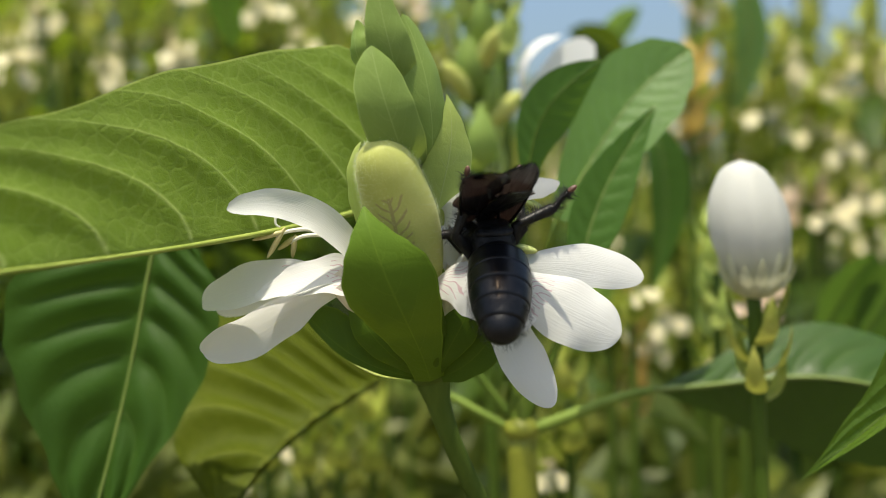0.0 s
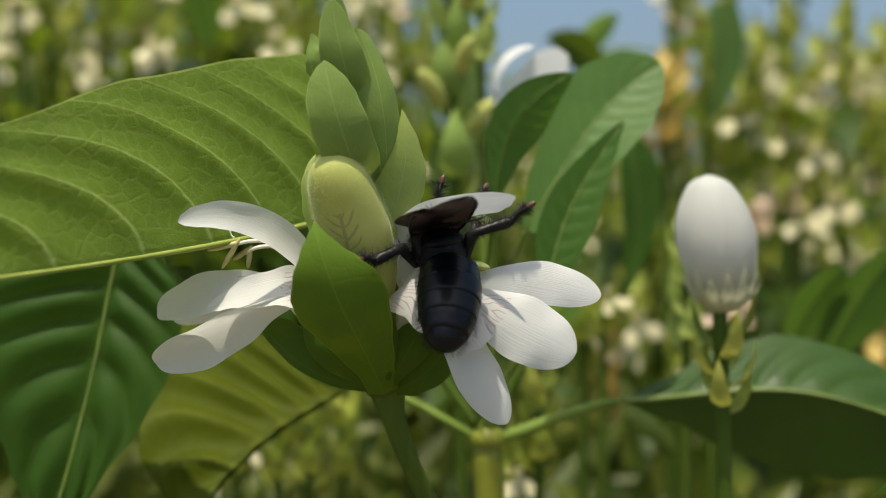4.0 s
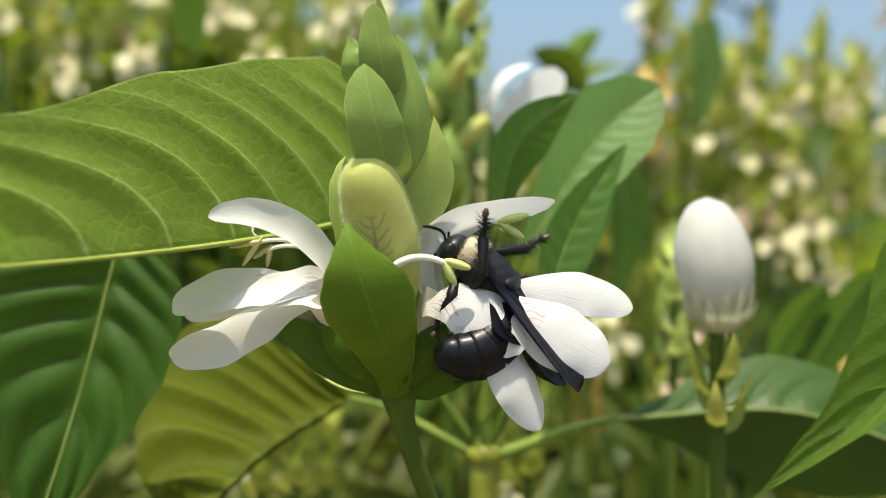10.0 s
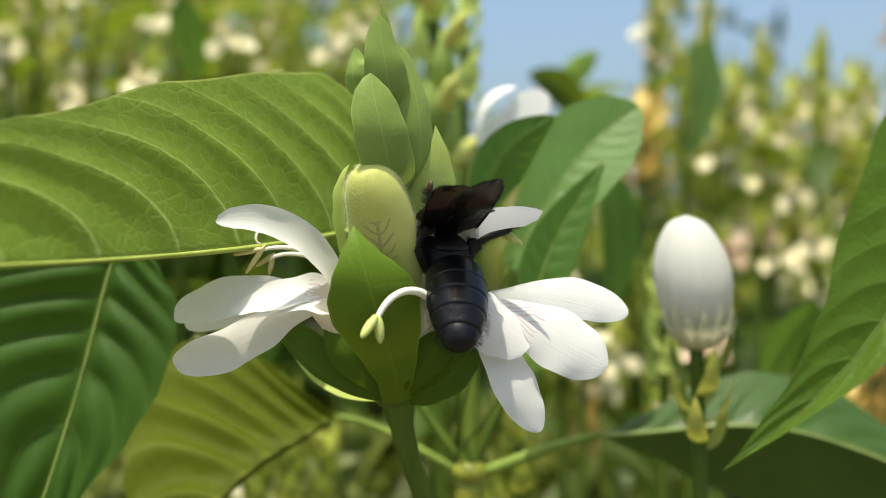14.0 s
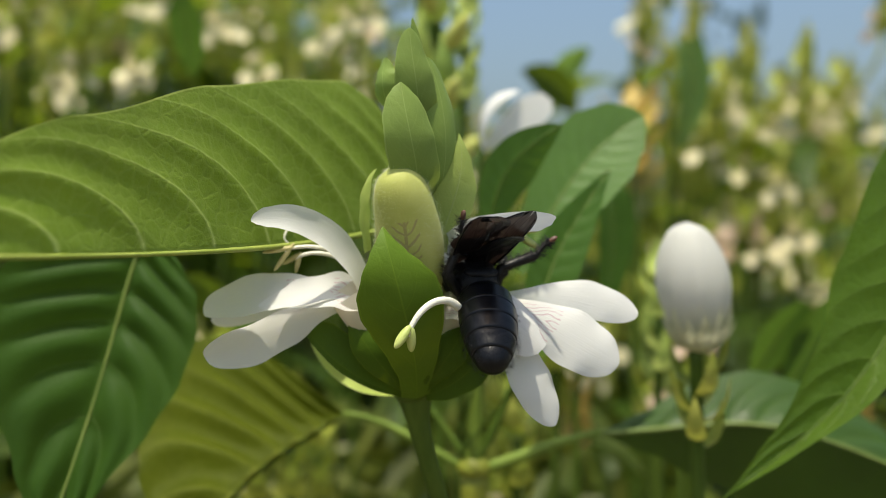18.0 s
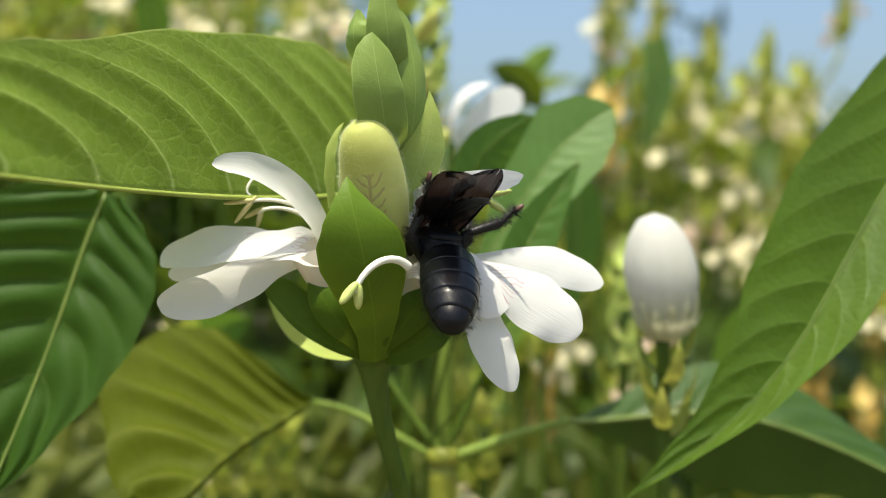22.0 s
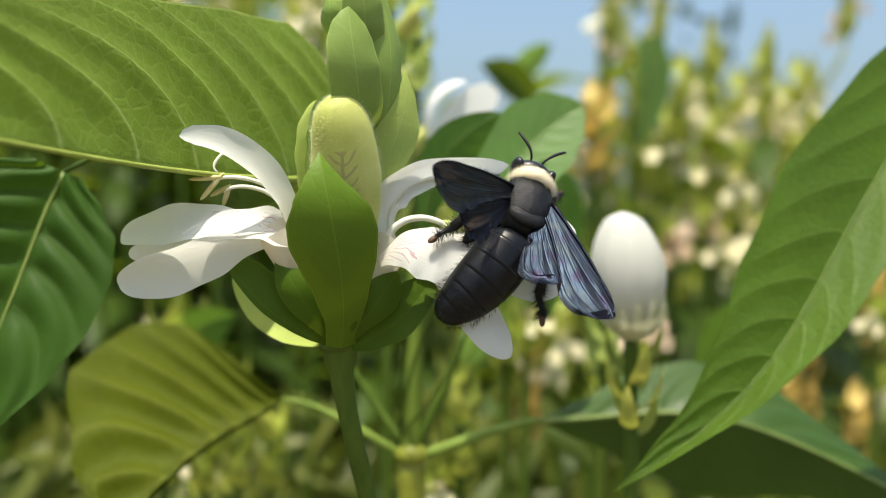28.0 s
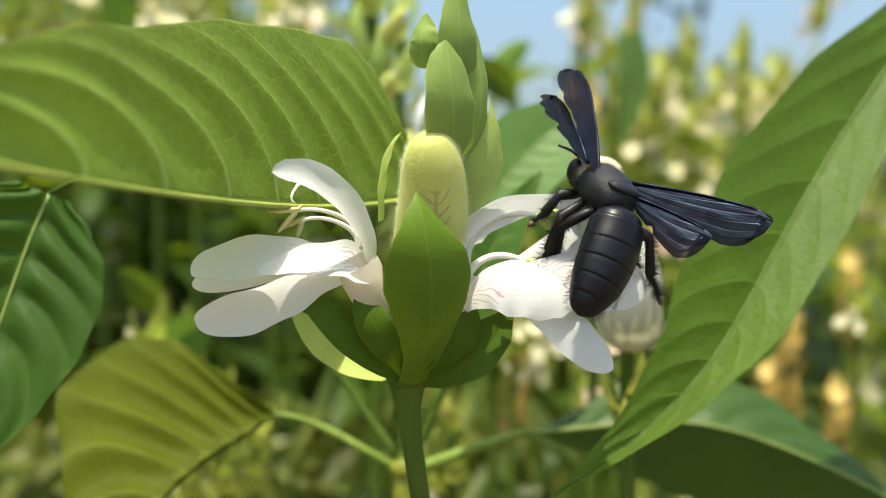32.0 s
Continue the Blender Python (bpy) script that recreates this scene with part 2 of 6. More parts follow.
def wing_look(name):
    """Smoky wing: blue-black gloss over a brown film, with raised veins and clear specks."""
    m, t = nodes_of(name)
    uv = node(t, "UVMap")
    sep = node(t, "SeparateXYZ", i0=uv.outputs[0])
    obj = node(t, "TexCoord").outputs["Object"]
    n1 = node(t, "TexNoise", Vector=obj, Scale=420.0, Detail=4.0).outputs[0]
    ph = maths(t, "ADD", maths(t, "MULTIPLY", sep.outputs[1], 5.0), maths(t, "MULTIPLY", sep.outputs[0], 1.6))
    ln = maths(t, "SUBTRACT", 1.0, maths(t, "MINIMUM", maths(t, "MULTIPLY", maths(t, "ABSOLUTE", maths(t, "SUBTRACT", maths(t, "FRACT", ph), 0.5)), 7.0), 1.0))
    wave = node(t, "TexNoise", Vector=node(t, "CombineXYZ", i0=maths(t, "MULTIPLY", sep.outputs[0], 5.0), i1=maths(t, "MULTIPLY", sep.outputs[1], 14.0)).outputs[0], Scale=1.0, Detail=2.0).outputs[0]
    b = node(t, "Bump", Strength=0.14, Distance=0.0004, Height=maths(t, "ADD", ln, maths(t, "MULTIPLY", wave, 1.2)))
    col = ramp(t, n1, (0.35, (0.003, 0.003, 0.003)), (0.7, (0.006, 0.006, 0.010)))
    p = node(t, "BsdfPrincipled", Base_Color=col, Roughness=0.33, Metallic=0.0, Normal=b.outputs[0])
    p.inputs["Specular IOR Level"].default_value = 0.18
    p.inputs["Specular Tint"].default_value = (0.5, 0.65, 1.0, 1)
    sheen = ramp(t, n1, (0.35, (0.35, 0.30, 0.75)), (0.5, (0.30, 0.55, 1.0)), (0.68, (0.55, 0.75, 0.95)))
    t.links.new(sheen, p.inputs["Specular Tint"])
    tr = node(t, "BsdfTranslucent", Color=(0.10, 0.055, 0.04, 1))
    mx = node(t, "MixShader", i0=0.05, i1=p.outputs[0], i2=tr.outputs[0])
    # the film thins towards the outer margin, between the veins
    thin = maths(t, "MULTIPLY", maths(t, "MULTIPLY", maths(t, "POWER", sep.outputs[0], 2.0), maths(t, "SUBTRACT", 1.0, ln)), maths(t, "MULTIPLY_ADD", sep.outputs[1], 0.16, 0.02))
    clear = node(t, "BsdfTransparent", Color=(0.75, 0.55, 0.42, 1))
    out = node(t, "MixShader", i0=thin, i1=mx.outputs[0], i2=clear.outputs[0])
    node(t, "OutputMaterial", Surface=out.outputs[0])
    return m


M_LEAF_UNDER = leaf_look("leaf underside", (0.120, 0.190, 0.022), (0.40, 0.47, 0.13), (0.33, 0.40, 0.026), veins=10, sweep=1.9, arch=1.9, rough=0.55, glow=0.42, net=0.35, bump=0.45, edge=0.012, vein_w=0.055)
M_LEAF_RIBBED = leaf_look("ribbed leaf", (0.032, 0.080, 0.010), (0.08, 0.14, 0.025), (0.15, 0.25, 0.014), veins=6, sweep=1.9, arch=1.6, rough=0.55, glow=0.30, net=0.15, bump=0.2, vein_w=0.04, spec=0.16)
M_LEAF_MID = leaf_look("green leaf", (0.055, 0.125, 0.020), (0.11, 0.20, 0.04), (0.18, 0.32, 0.03), veins=9, sweep=1.0, rough=0.45, glow=0.36, net=0.3, bump=0.3)
M_LEAF_RIGHT = leaf_look("thin leaf", (0.058, 0.122, 0.012), (0.14, 0.22, 0.035), (0.27, 0.38, 0.025), veins=10, sweep=1.5, rough=0.45, glow=0.42, net=0.7, bump=0.6, vein_w=0.05)
# base lowered: part of the low leaf's shade is in this colour
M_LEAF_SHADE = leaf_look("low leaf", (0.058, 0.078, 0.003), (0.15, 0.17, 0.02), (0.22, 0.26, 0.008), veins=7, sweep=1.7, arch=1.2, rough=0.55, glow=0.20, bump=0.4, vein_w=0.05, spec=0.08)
# base lowered for the long leaf's hanging half: some of its shade is colour
M_LEAF_DEEP = leaf_look("deep green leaf", (0.032, 0.078, 0.006), (0.06, 0.11, 0.014), (0.17, 0.25, 0.008), veins=9, sweep=1.5, rough=0.38, glow=0.20, bump=0.3, spec=0.35)
M_LEAF_LIGHT = leaf_look("light green leaf", (0.10, 0.20, 0.045), (0.20, 0.32, 0.10), (0.28, 0.44, 0.07), veins=10, sweep=1.8, rough=0.42, glow=0.40, net=0.3, bump=0.3, spec=0.3)
M_LEAF_FAR = leaf_look("far leaf", (0.036, 0.075, 0.009), (0.12, 0.17, 0.03), (0.20, 0.28, 0.015), veins=8, sweep=1.0, rough=0.4, glow=0.4, net=0.3)
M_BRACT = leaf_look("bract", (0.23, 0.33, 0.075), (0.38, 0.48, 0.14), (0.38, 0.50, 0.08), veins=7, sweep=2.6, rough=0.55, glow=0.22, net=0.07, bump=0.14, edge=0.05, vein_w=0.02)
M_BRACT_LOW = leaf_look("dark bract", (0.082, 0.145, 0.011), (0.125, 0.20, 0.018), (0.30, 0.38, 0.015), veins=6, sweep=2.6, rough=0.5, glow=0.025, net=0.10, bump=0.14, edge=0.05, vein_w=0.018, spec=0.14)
# darker copy of the dark bract: the flowers' shade put into its colour
M_BRACT_SHADED = leaf_look("shaded bract", (0.050, 0.096, 0.007), (0.10, 0.15, 0.012), (0.28, 0.38, 0.012), veins=6, sweep=2.6, rough=0.5, glow=0.06, net=0.10, bump=0.14, edge=0.05, vein_w=0.016, spec=0.12)
M_RIB_PALE = plain_look("yellow-green rib", (0.26, 0.33, 0.045), (0.36, 0.42, 0.08), 0.5, 200.0, glow=0.15)
M_RIB = plain_look("leaf rib", (0.13, 0.19, 0.035), (0.18, 0.24, 0.05), 0.5, 200.0)
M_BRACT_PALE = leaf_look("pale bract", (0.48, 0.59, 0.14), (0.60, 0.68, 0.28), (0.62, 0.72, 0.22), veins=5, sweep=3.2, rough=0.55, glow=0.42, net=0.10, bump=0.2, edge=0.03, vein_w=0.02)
M_BRACT_FAR = plain_look("far bract", (0.24, 0.32, 0.025), (0.56, 0.54, 0.12), 0.6, 60.0, glow=0.3)
M_SEPAL = plain_look("streaked sepal", (0.72, 0.73, 0.55), (0.56, 0.55, 0.36), 0.6, 200.0, glow=0.4, stretch=(1, 1, 0.2))
M_STEM = plain_look("green stem", (0.045, 0.085, 0.008), (0.085, 0.13, 0.016), 0.5, 260.0, spec=0.2, stretch=(1, 1, 0.15))
M_STALK = plain_look("light green stalk", (0.11, 0.17, 0.022), (0.17, 0.24, 0.04), 0.5, 200.0, spec=0.2, stretch=(1, 1, 0.15))
M_STEM_PALE = plain_look("yellow-green stem", (0.17, 0.20, 0.014), (0.27, 0.29, 0.03), 0.5, 160.0, glow=0.15)
M_BUD = bud_look("downy bud")
M_PETAL = petal_look("white petal")
M_PETAL_VEIN = petal_look("white petal with purple veins", veined=0.60)
M_TUBE = petal_look("cream flower tube", (0.72, 0.68, 0.56), low=(0.55, 0.55, 0.33))
M_DOWN = plain_look("pale down", (0.74, 0.78, 0.48), (0.84, 0.86, 0.62), 0.7, 900.0, glow=0.3)
M_FILAMENT = plain_look("cream filament", (0.80, 0.79, 0.66), (0.86, 0.85, 0.76), 0.5, 400.0, glow=0.2)
M_ANTHER = plain_look("green anther", (0.36, 0.44, 0.10), (0.55, 0.60, 0.20), 0.5, 500.0)
M_ANTHER_OLD = plain_look("withered anther", (0.42, 0.36, 0.12), (0.55, 0.50, 0.25), 0.6, 500.0)
M_BEE = plain_look("black chitin", (0.004, 0.004, 0.005), (0.009, 0.009, 0.011), 0.34, 700.0, bump=0.45, spec=0.4, coat=0.1, dist=0.00015)
M_BEE_BAND = plain_look("black tergite", (0.0025, 0.003, 0.004), (0.006, 0.006, 0.008), 0.36, 900.0, bump=0.16, spec=0.22, coat=0.06, dist=0.00014)
M_BEE_THORAX = plain_look("punctured chitin", (0.005, 0.005, 0.006), (0.016, 0.016, 0.018), 0.42, 1500.0, bump=0.6, spec=0.25, dist=0.00025)
M_BEE_LEG = plain_look("black leg", (0.004, 0.004, 0.004), (0.012, 0.010, 0.009), 0.45, 900.0, spec=0.3)
M_FOOT = plain_look("rusty foot", (0.06, 0.024, 0.014), (0.13, 0.055, 0.028), 0.5, 900.0)
M_COLLAR = plain_look("cream hair", (0.58, 0.51, 0.37), (0.76, 0.69, 0.53), 0.7, 900.0)
M_WING = wing_look("smoky wing")
M_BUD_WHITE = petal_look("closed white bud", (0.68, 0.68, 0.63), low=(0.36, 0.38, 0.16))
M_FAR_WHITE = petal_look("far white petal", (0.80, 0.74, 0.46), glow=0.3)
M_FAR_PINK = plain_look("faded petal", (0.62, 0.45, 0.30), (0.74, 0.60, 0.45), 0.6, 80.0, glow=0.3)
M_ORANGE = plain_look("orange withered bracts", (0.52, 0.34, 0.08), (0.62, 0.48, 0.14), 0.6, 80.0, glow=0.3)
M_UNDER = plain_look("young leaves", (0.046, 0.084, 0.008), (0.16, 0.175, 0.02), 0.5, 16.0, glow=0.4)
M_GROUND = plain_look("dry soil", (0.09, 0.075, 0.045), (0.15, 0.125, 0.08), 0.9, 6.0, bump=0.6, dist=0.02)
M_HEDGE = plain_look("hedge leaves", (0.026, 0.062, 0.009), (0.080, 0.125, 0.016), 0.5, 14.0, glow=0.28)

# ------------------------------------------------------------------ shapes, in millimetres from the flower's node
NODE = Vector((-0.0012, 0.1324, 1.175))
# the plants round the shoot stand turned a little against it
FIELD = pose(0.0016, 0.13179, 1.18293, -3.57, 8.14, 5.70) @ Matrix.Translation(-NODE)
EYE_REST = Vector((-0.0198, -0.0005, 1.1811))


def settled(p, far=1.0):
    """A place of the field, in millimetres from the node."""
    q = EYE_REST + (NODE + Vector(p) * 0.001 - EYE_REST) * far
    return (FIELD @ q - NODE) * 1000


def settle(ob, ref, far=1.0):
    """Sets a plant of the field upright in its place; ref is the point of it that counts."""
    ob.location = NODE + (settled(ref, far) + (BASE[ob] - Vector(ref)) * far) * 0.001
    ob.scale = (far, far, far)
    return ob


BASE = {}


def thing(name, base, label, category, group="", kind=""):
    ob = new(name)
    ob.empty_display_size = 0.005
    ob.location = NODE + Vector(base) * 0.001
    BASE[ob] = Vector(base)
    return tagged(ob, label, category, group, kind)


def part(name, bm, material, parent, label="", smooth=True):
    """Links a bmesh, whose points are millimetres from the node, as one mesh under its parent."""
    base = BASE[parent]
    for v in bm.verts:
        v.co = (v.co - base) * 0.001
    me = bpy.data.meshes.new(name)
    for f in bm.faces:
        f.smooth = smooth
    bm.to_mesh(me)
    bm.free()
    me.materials.append(material)
    ob = new(name, me)
    ob.parent = parent
    BASE[ob] = base
    return tagged(ob, label)


def bez(p, u):
    a, b, c, d = p
    w = 1 - u
    return a * w**3 + b * (3 * w * w * u) + c * (3 * w * u * u) + d * u**3


def slope(p, u):
    a, b, c, d = p
    w = 1 - u
    return ((b - a) * (3 * w * w) + (c - b) * (6 * w * u) + (d - c) * (3 * u * u)).normalized()


def prof_leaf(u):
    return max(0.0, math.sin(math.pi * u**0.86)) ** 0.85 * (1 - 0.10 * u) + 0.015 * (1 - u)


def prof_bract(u):
    return max(0.0, math.sin(math.pi * (0.16 + 0.84 * u) ** 1.0)) ** 0.75 * (1 - 0.22 * u**3)


def prof_ovate(u):
    """Narrow foot, broad middle, short point."""
    return max(0.0, math.sin(math.pi * u**1.42)) ** 0.8 * (1 - 0.06 * u) + 0.14 * (1 - u) ** 3


def knots(*ks):
    """A profile that runs smoothly through pairs of place and width."""
    def prof(u):
        for (a, p), (c, q) in zip(ks, ks[1:]):
            if u <= c:
                k = (u - a) / (c - a)
                return p + (q - p) * (0.5 * k + 0.5 * k * k * (3 - 2 * k))
        return ks[-1][1]
    return prof


prof_front = knots((0, 0.36), (0.14, 0.42), (0.27, 0.60), (0.45, 0.87), (0.57, 1.0), (0.68, 0.96), (0.79, 0.72), (0.88, 0.43), (0.96, 0.15), (1, 0.01))
prof_low = knots((0, 0.35), (0.25, 0.7), (0.55, 1.0), (0.8, 0.8), (0.93, 0.4), (1, 0.05))
prof_tongue = knots((0, 0.6), (0.3, 0.9), (0.55, 1.0), (0.8, 0.85), (0.93, 0.6), (0.98, 0.35), (1, 0.08))


def prof_lobe(u):
    """Narrow foot that widens to a round end."""
    k = min(1.0, u / 0.62)
    return (0.2 + 0.8 * k * k * (3 - 2 * k) ** 0.9) * math.sqrt(max(0.0, 1 - (max(0.0, u - 0.55) / 0.45) ** 2.3))


def prof_wide(u):
    """Broad foot and a round end."""
    return (0.62 + 0.38 * math.sin(math.pi * min(0.5, u * 0.75))) * math.sqrt(max(0.0, 1 - (max(0.0, u - 0.5) / 0.5) ** 2.3))


def prof_blunt(u):
    return max(0.0, math.sin(math.pi * (0.2 + 0.8 * u))) ** 0.5 * (1 - 0.08 * u)


def prof_petal(u):
    return (0.34 + 0.66 * min(1.0, u * 1.55) ** 1.3) * math.sqrt(max(0.0, 1 - u**7))


def prof_lip(u):
    return (0.75 + 0.25 * math.sin(math.pi * u)) * math.sqrt(max(0.0, 1 - u**3.5))


def blade(mid, side, width, prof, n=36, m=14, fold=(0, 0), cup=0.0, wave=0.0, quilt=0.0, veins=9, sweep=1.0, side_end=None, seed=0.0, bm=None, arch=1.5, fold_end=None, crisp=0.6, ease=1.0):
    """A thin curved blade: mid, four control points of its midline; side, the way of its + half; width, the half widths."""
    mid = [Vector(p) for p in mid]
    s0 = Vector(side).normalized()
    s1 = Vector(side_end).normalized() if side_end else s0
    wp, wn = width if isinstance(width, tuple) else (width, width)
    bm = bm or bmesh.new()
    uvl = bm.loops.layers.uv.verify()
    grid = []
    for i in range(n + 1):
        u = 1 - (1 - i / n) ** ease
        c, tg = bez(mid, u), slope(mid, u)
        s = s0.lerp(s1, u)
        s = (s - tg * s.dot(tg)).normalized()
        nm = tg.cross(s)
        row = []
        for j in range(m + 1):
            v = 2 * j / m - 1
            a = abs(v)
            w = (wp if v > 0 else wn) * prof(u)
            f0, f1 = (fold[0], (fold_end or fold)[0]) if v > 0 else (fold[1], (fold_end or fold)[1])
            f = radians(f0 + (f1 - f0) * u)
            q = c + s * (math.copysign(1, v) * w * a * math.cos(f)) + nm * (w * a * math.sin(f))
            h = cup * w * v * v
            h += wave * a * a * math.sin(u * 21 + seed + (2 if v > 0 else 0)) * prof(u)
            if quilt:
                ph = (u - 0.13 * sweep * a**arch) * veins
                h += quilt * (abs(math.sin(math.pi * (ph - 0.5))) ** crisp - 0.5) * min(1.0, a * 5) * (1 - a**3) * min(1, 4 * prof(u))
            q = q + nm * h
            row.append((bm.verts.new(q), u, (v + 1) / 2))
        grid.append(row)
    for i in range(n):
        for j in range(m):
            q = (grid[i][j], grid[i + 1][j], grid[i + 1][j + 1], grid[i][j + 1])
            f = bm.faces.new([k[0] for k in q])
            for lp, k in zip(f.loops, q):
                lp[uvl].uv = k[1:]
    return bm


def tube(path, radii, n=10, steps=14, bm=None, caps=True):
    """A swept round bar along four control points or along a list of points."""
    path = [Vector(p) for p in path]
    bm = bm or bmesh.new()
    uvl = bm.loops.layers.uv.verify()
    pts = [bez(path, i / steps) for i in range(steps + 1)] if len(path) == 4 else path
    k = len(pts) - 1
    rings = []
    ref = None
    for i, c in enumerate(pts):
        tg = (pts[min(i + 1, k)] - pts[max(i - 1, 0)]).normalized()
        if ref is None:
            ref = tg.orthogonal().normalized()
        ref = (ref - tg * ref.dot(tg)).normalized()
        b = tg.cross(ref)
        x = i / k * (len(radii) - 1)
        a = min(int(x), len(radii) - 2) if len(radii) > 1 else 0
        r = radii[a] + (radii[a + 1] - radii[a]) * (x - a) if len(radii) > 1 else radii[0]
        rings.append([bm.verts.new(c + (ref * math.cos(2 * math.pi * j / n) + b * math.sin(2 * math.pi * j / n)) * r) for j in range(n)])
    for i in range(k):
        for j in range(n):
            f = bm.faces.new((rings[i][j], rings[i][(j + 1) % n], rings[i + 1][(j + 1) % n], rings[i + 1][j]))
            for lp, (a, c) in zip(f.loops, ((i, j), (i, j + 1), (i + 1, j + 1), (i + 1, j))):
                lp[uvl].uv = (a / k, c / n)
    if caps:
        bm.faces.new(rings[0][::-1])
        bm.faces.new(rings[-1])
    return bm


def loft(stations, n=24, bm=None):
    """A closed skin through stations: (centre, x-axis half, y-axis half vectors)."""
    bm = bm or bmesh.new()
    uvl = bm.loops.layers.uv.verify()
    rings = [[bm.verts.new(Vector(c) + Vector(a) * math.cos(2 * math.pi * j / n) + Vector(b) * math.sin(2 * math.pi * j / n)) for j in range(n)] for c, a, b in stations]
    k = len(rings) - 1
    for i in range(k):
        for j in range(n):
            f = bm.faces.new((rings[i][j], rings[i][(j + 1) % n], rings[i + 1][(j + 1) % n], rings[i + 1][j]))
            for lp, (a, c) in zip(f.loops, ((i, j), (i, j + 1), (i + 1, j + 1), (i + 1, j))):
                lp[uvl].uv = (a / k, c / n)
    bm.faces.new(rings[0][::-1])
    bm.faces.new(rings[-1])
    return bm


def orb(centre, axis, length, rx, ry, up=(0, 0, 1), power=2.0, n=24, steps=14, bm=None):
    """A rounded body along axis: half length, half widths."""
    ax = Vector(axis).normalized()
    a = ax.cross(Vector(up)).normalized()
    b = a.cross(ax)
    st = []
    for i in range(steps + 1):
        z = -math.cos(math.pi * i / steps)
        r = max(0.02, (1 - abs(z) ** power) ** (1 / power))
        st.append((Vector(centre) + ax * (z * length), a * (rx * r), b * (ry * r)))
    return loft(st, n, bm)


def hairs(bm, spots, length, rng, thick=0.035, spread=0.35):
    """Fine tapering hairs from (point, way) pairs."""
    for p, w in spots:
        p, w = Vector(p), Vector(w)
        w = (w + Vector((rng.uniform(-1, 1), rng.uniform(-1, 1), rng.uniform(-1, 1))) * spread).normalized()
        a = w.orthogonal().normalized() * thick
        b = w.cross(a)
        base = [bm.verts.new(p + a), bm.verts.new(p - a * 0.5 + b * 0.87), bm.verts.new(p - a * 0.5 - b * 0.87)]
        tip = bm.verts.new(p + w * (length * rng.uniform(0.6, 1.2)))
        for i in range(3):
            bm.faces.new((base[i], base[(i + 1) % 3], tip))
    return bm


rng = random.Random(7)

# ------------------------------------------------------------------ ground and far hedge
bm = bmesh.new()
bmesh.ops.create_grid(bm, x_segments=60, y_segments=60, size=60)
for v in bm.verts:
    v.co.z = 0.04 * noise.noise(v.co * 0.7)
me = bpy.data.meshes.new("ground")
bm.to_mesh(me)
bm.free()
me.materials.append(M_GROUND)
tagged(new("ground", me), "dry brown soil under the shrubs", "ground", kind="structure")


def leaf_cloud(name, boxes, count, size, material, label, seed):
    """Many small leaf blades scattered in rounded clumps: one mesh."""
    r = random.Random(seed)
    verts, faces = [], []
    for _ in range(count):
        cx, cy, cz, sx, sy, sz = r.choice(boxes)
        d = Vector((r.gauss(0, 1), r.gauss(0, 1), r.gauss(0, 1))).normalized() * r.random() ** 0.4
        c = Vector((cx + d.x * sx, cy + d.y * sy, cz + d.z * sz))
        a = Vector((r.gauss(0, 1), r.gauss(0, 1), r.gauss(0, 0.6))).normalized() * size * r.uniform(0.6, 1.3)
        b = a.cross(Vector((r.gauss(0, 1), r.gauss(0, 1), r.gauss(0, 1)))).normalized() * size * 0.28
        k = a.cross(b).normalized() * size * 0.12
        i = len(verts)
        verts += [c - a, c - b + k, c + b + k, c + a, c + k * 0.2]
        faces += [(i, i + 4, i + 1), (i, i + 2, i + 4), (i + 1, i + 4, i + 3), (i + 4, i + 2, i + 3)]
    me = bpy.data.meshes.new(name)
    me.from_pydata(verts, [], faces)
    me.materials.append(material)
    return tagged(new(name, me), label, "foliage", kind="stuff")


hr = random.Random(11)
boxes = []
for k in range(60):
    x = -3.6 + 7.2 * k / 59
    y = hr.uniform(2.2, 3.6)
    top = 2.0 if x < 0.05 else (1.5 if x < 0.55 else (1.62 if x < 1.0 else 1.46))
    boxes.append((x, y, hr.uniform(0.75, 0.9) * top * 0.78, 0.32, 0.35, top * 0.42 * hr.uniform(0.8, 1.1)))
leaf_cloud("hedge", boxes, 22000, 0.055, M_HEDGE, "dense dark green leafy hedge behind the field", 5)

ur = random.Random(12)
low = []
for k in range(170):
    y = 0.24 + 1.8 * ur.random() ** 1.5
    low.append((ur.uniform(-0.75, 0.8) * (y + 0.2), y + 0.13, 1.07 - ur.random() ** 1.4 * 0.4 - 0.05 * y, 0.2, 0.16, 0.10))
leaf_cloud("undergrowth", low, 30000, 0.024, M_UNDER, "low leafy undergrowth between the shrubs", 6)

# ------------------------------------------------------------------ shrubs of the field


def far_flower(bm, c, way, size, r):
    way = Vector(way).normalized()
    s = way.orthogonal().normalized()
    for k in range(3):
        d = (way * 0.8 + s * math.cos(k * 2.1) + way.cross(s) * math.sin(k * 2.1)).normalized()
        blade([c, c + d * size * 0.4, c + d * size * 0.8 + Vector((0, 0, -1)) * size * 0.05, c + d * size + Vector((0, 0, -1)) * size * 0.3], d.cross(way), size * 0.34, prof_petal, 4, 2, bm=bm)


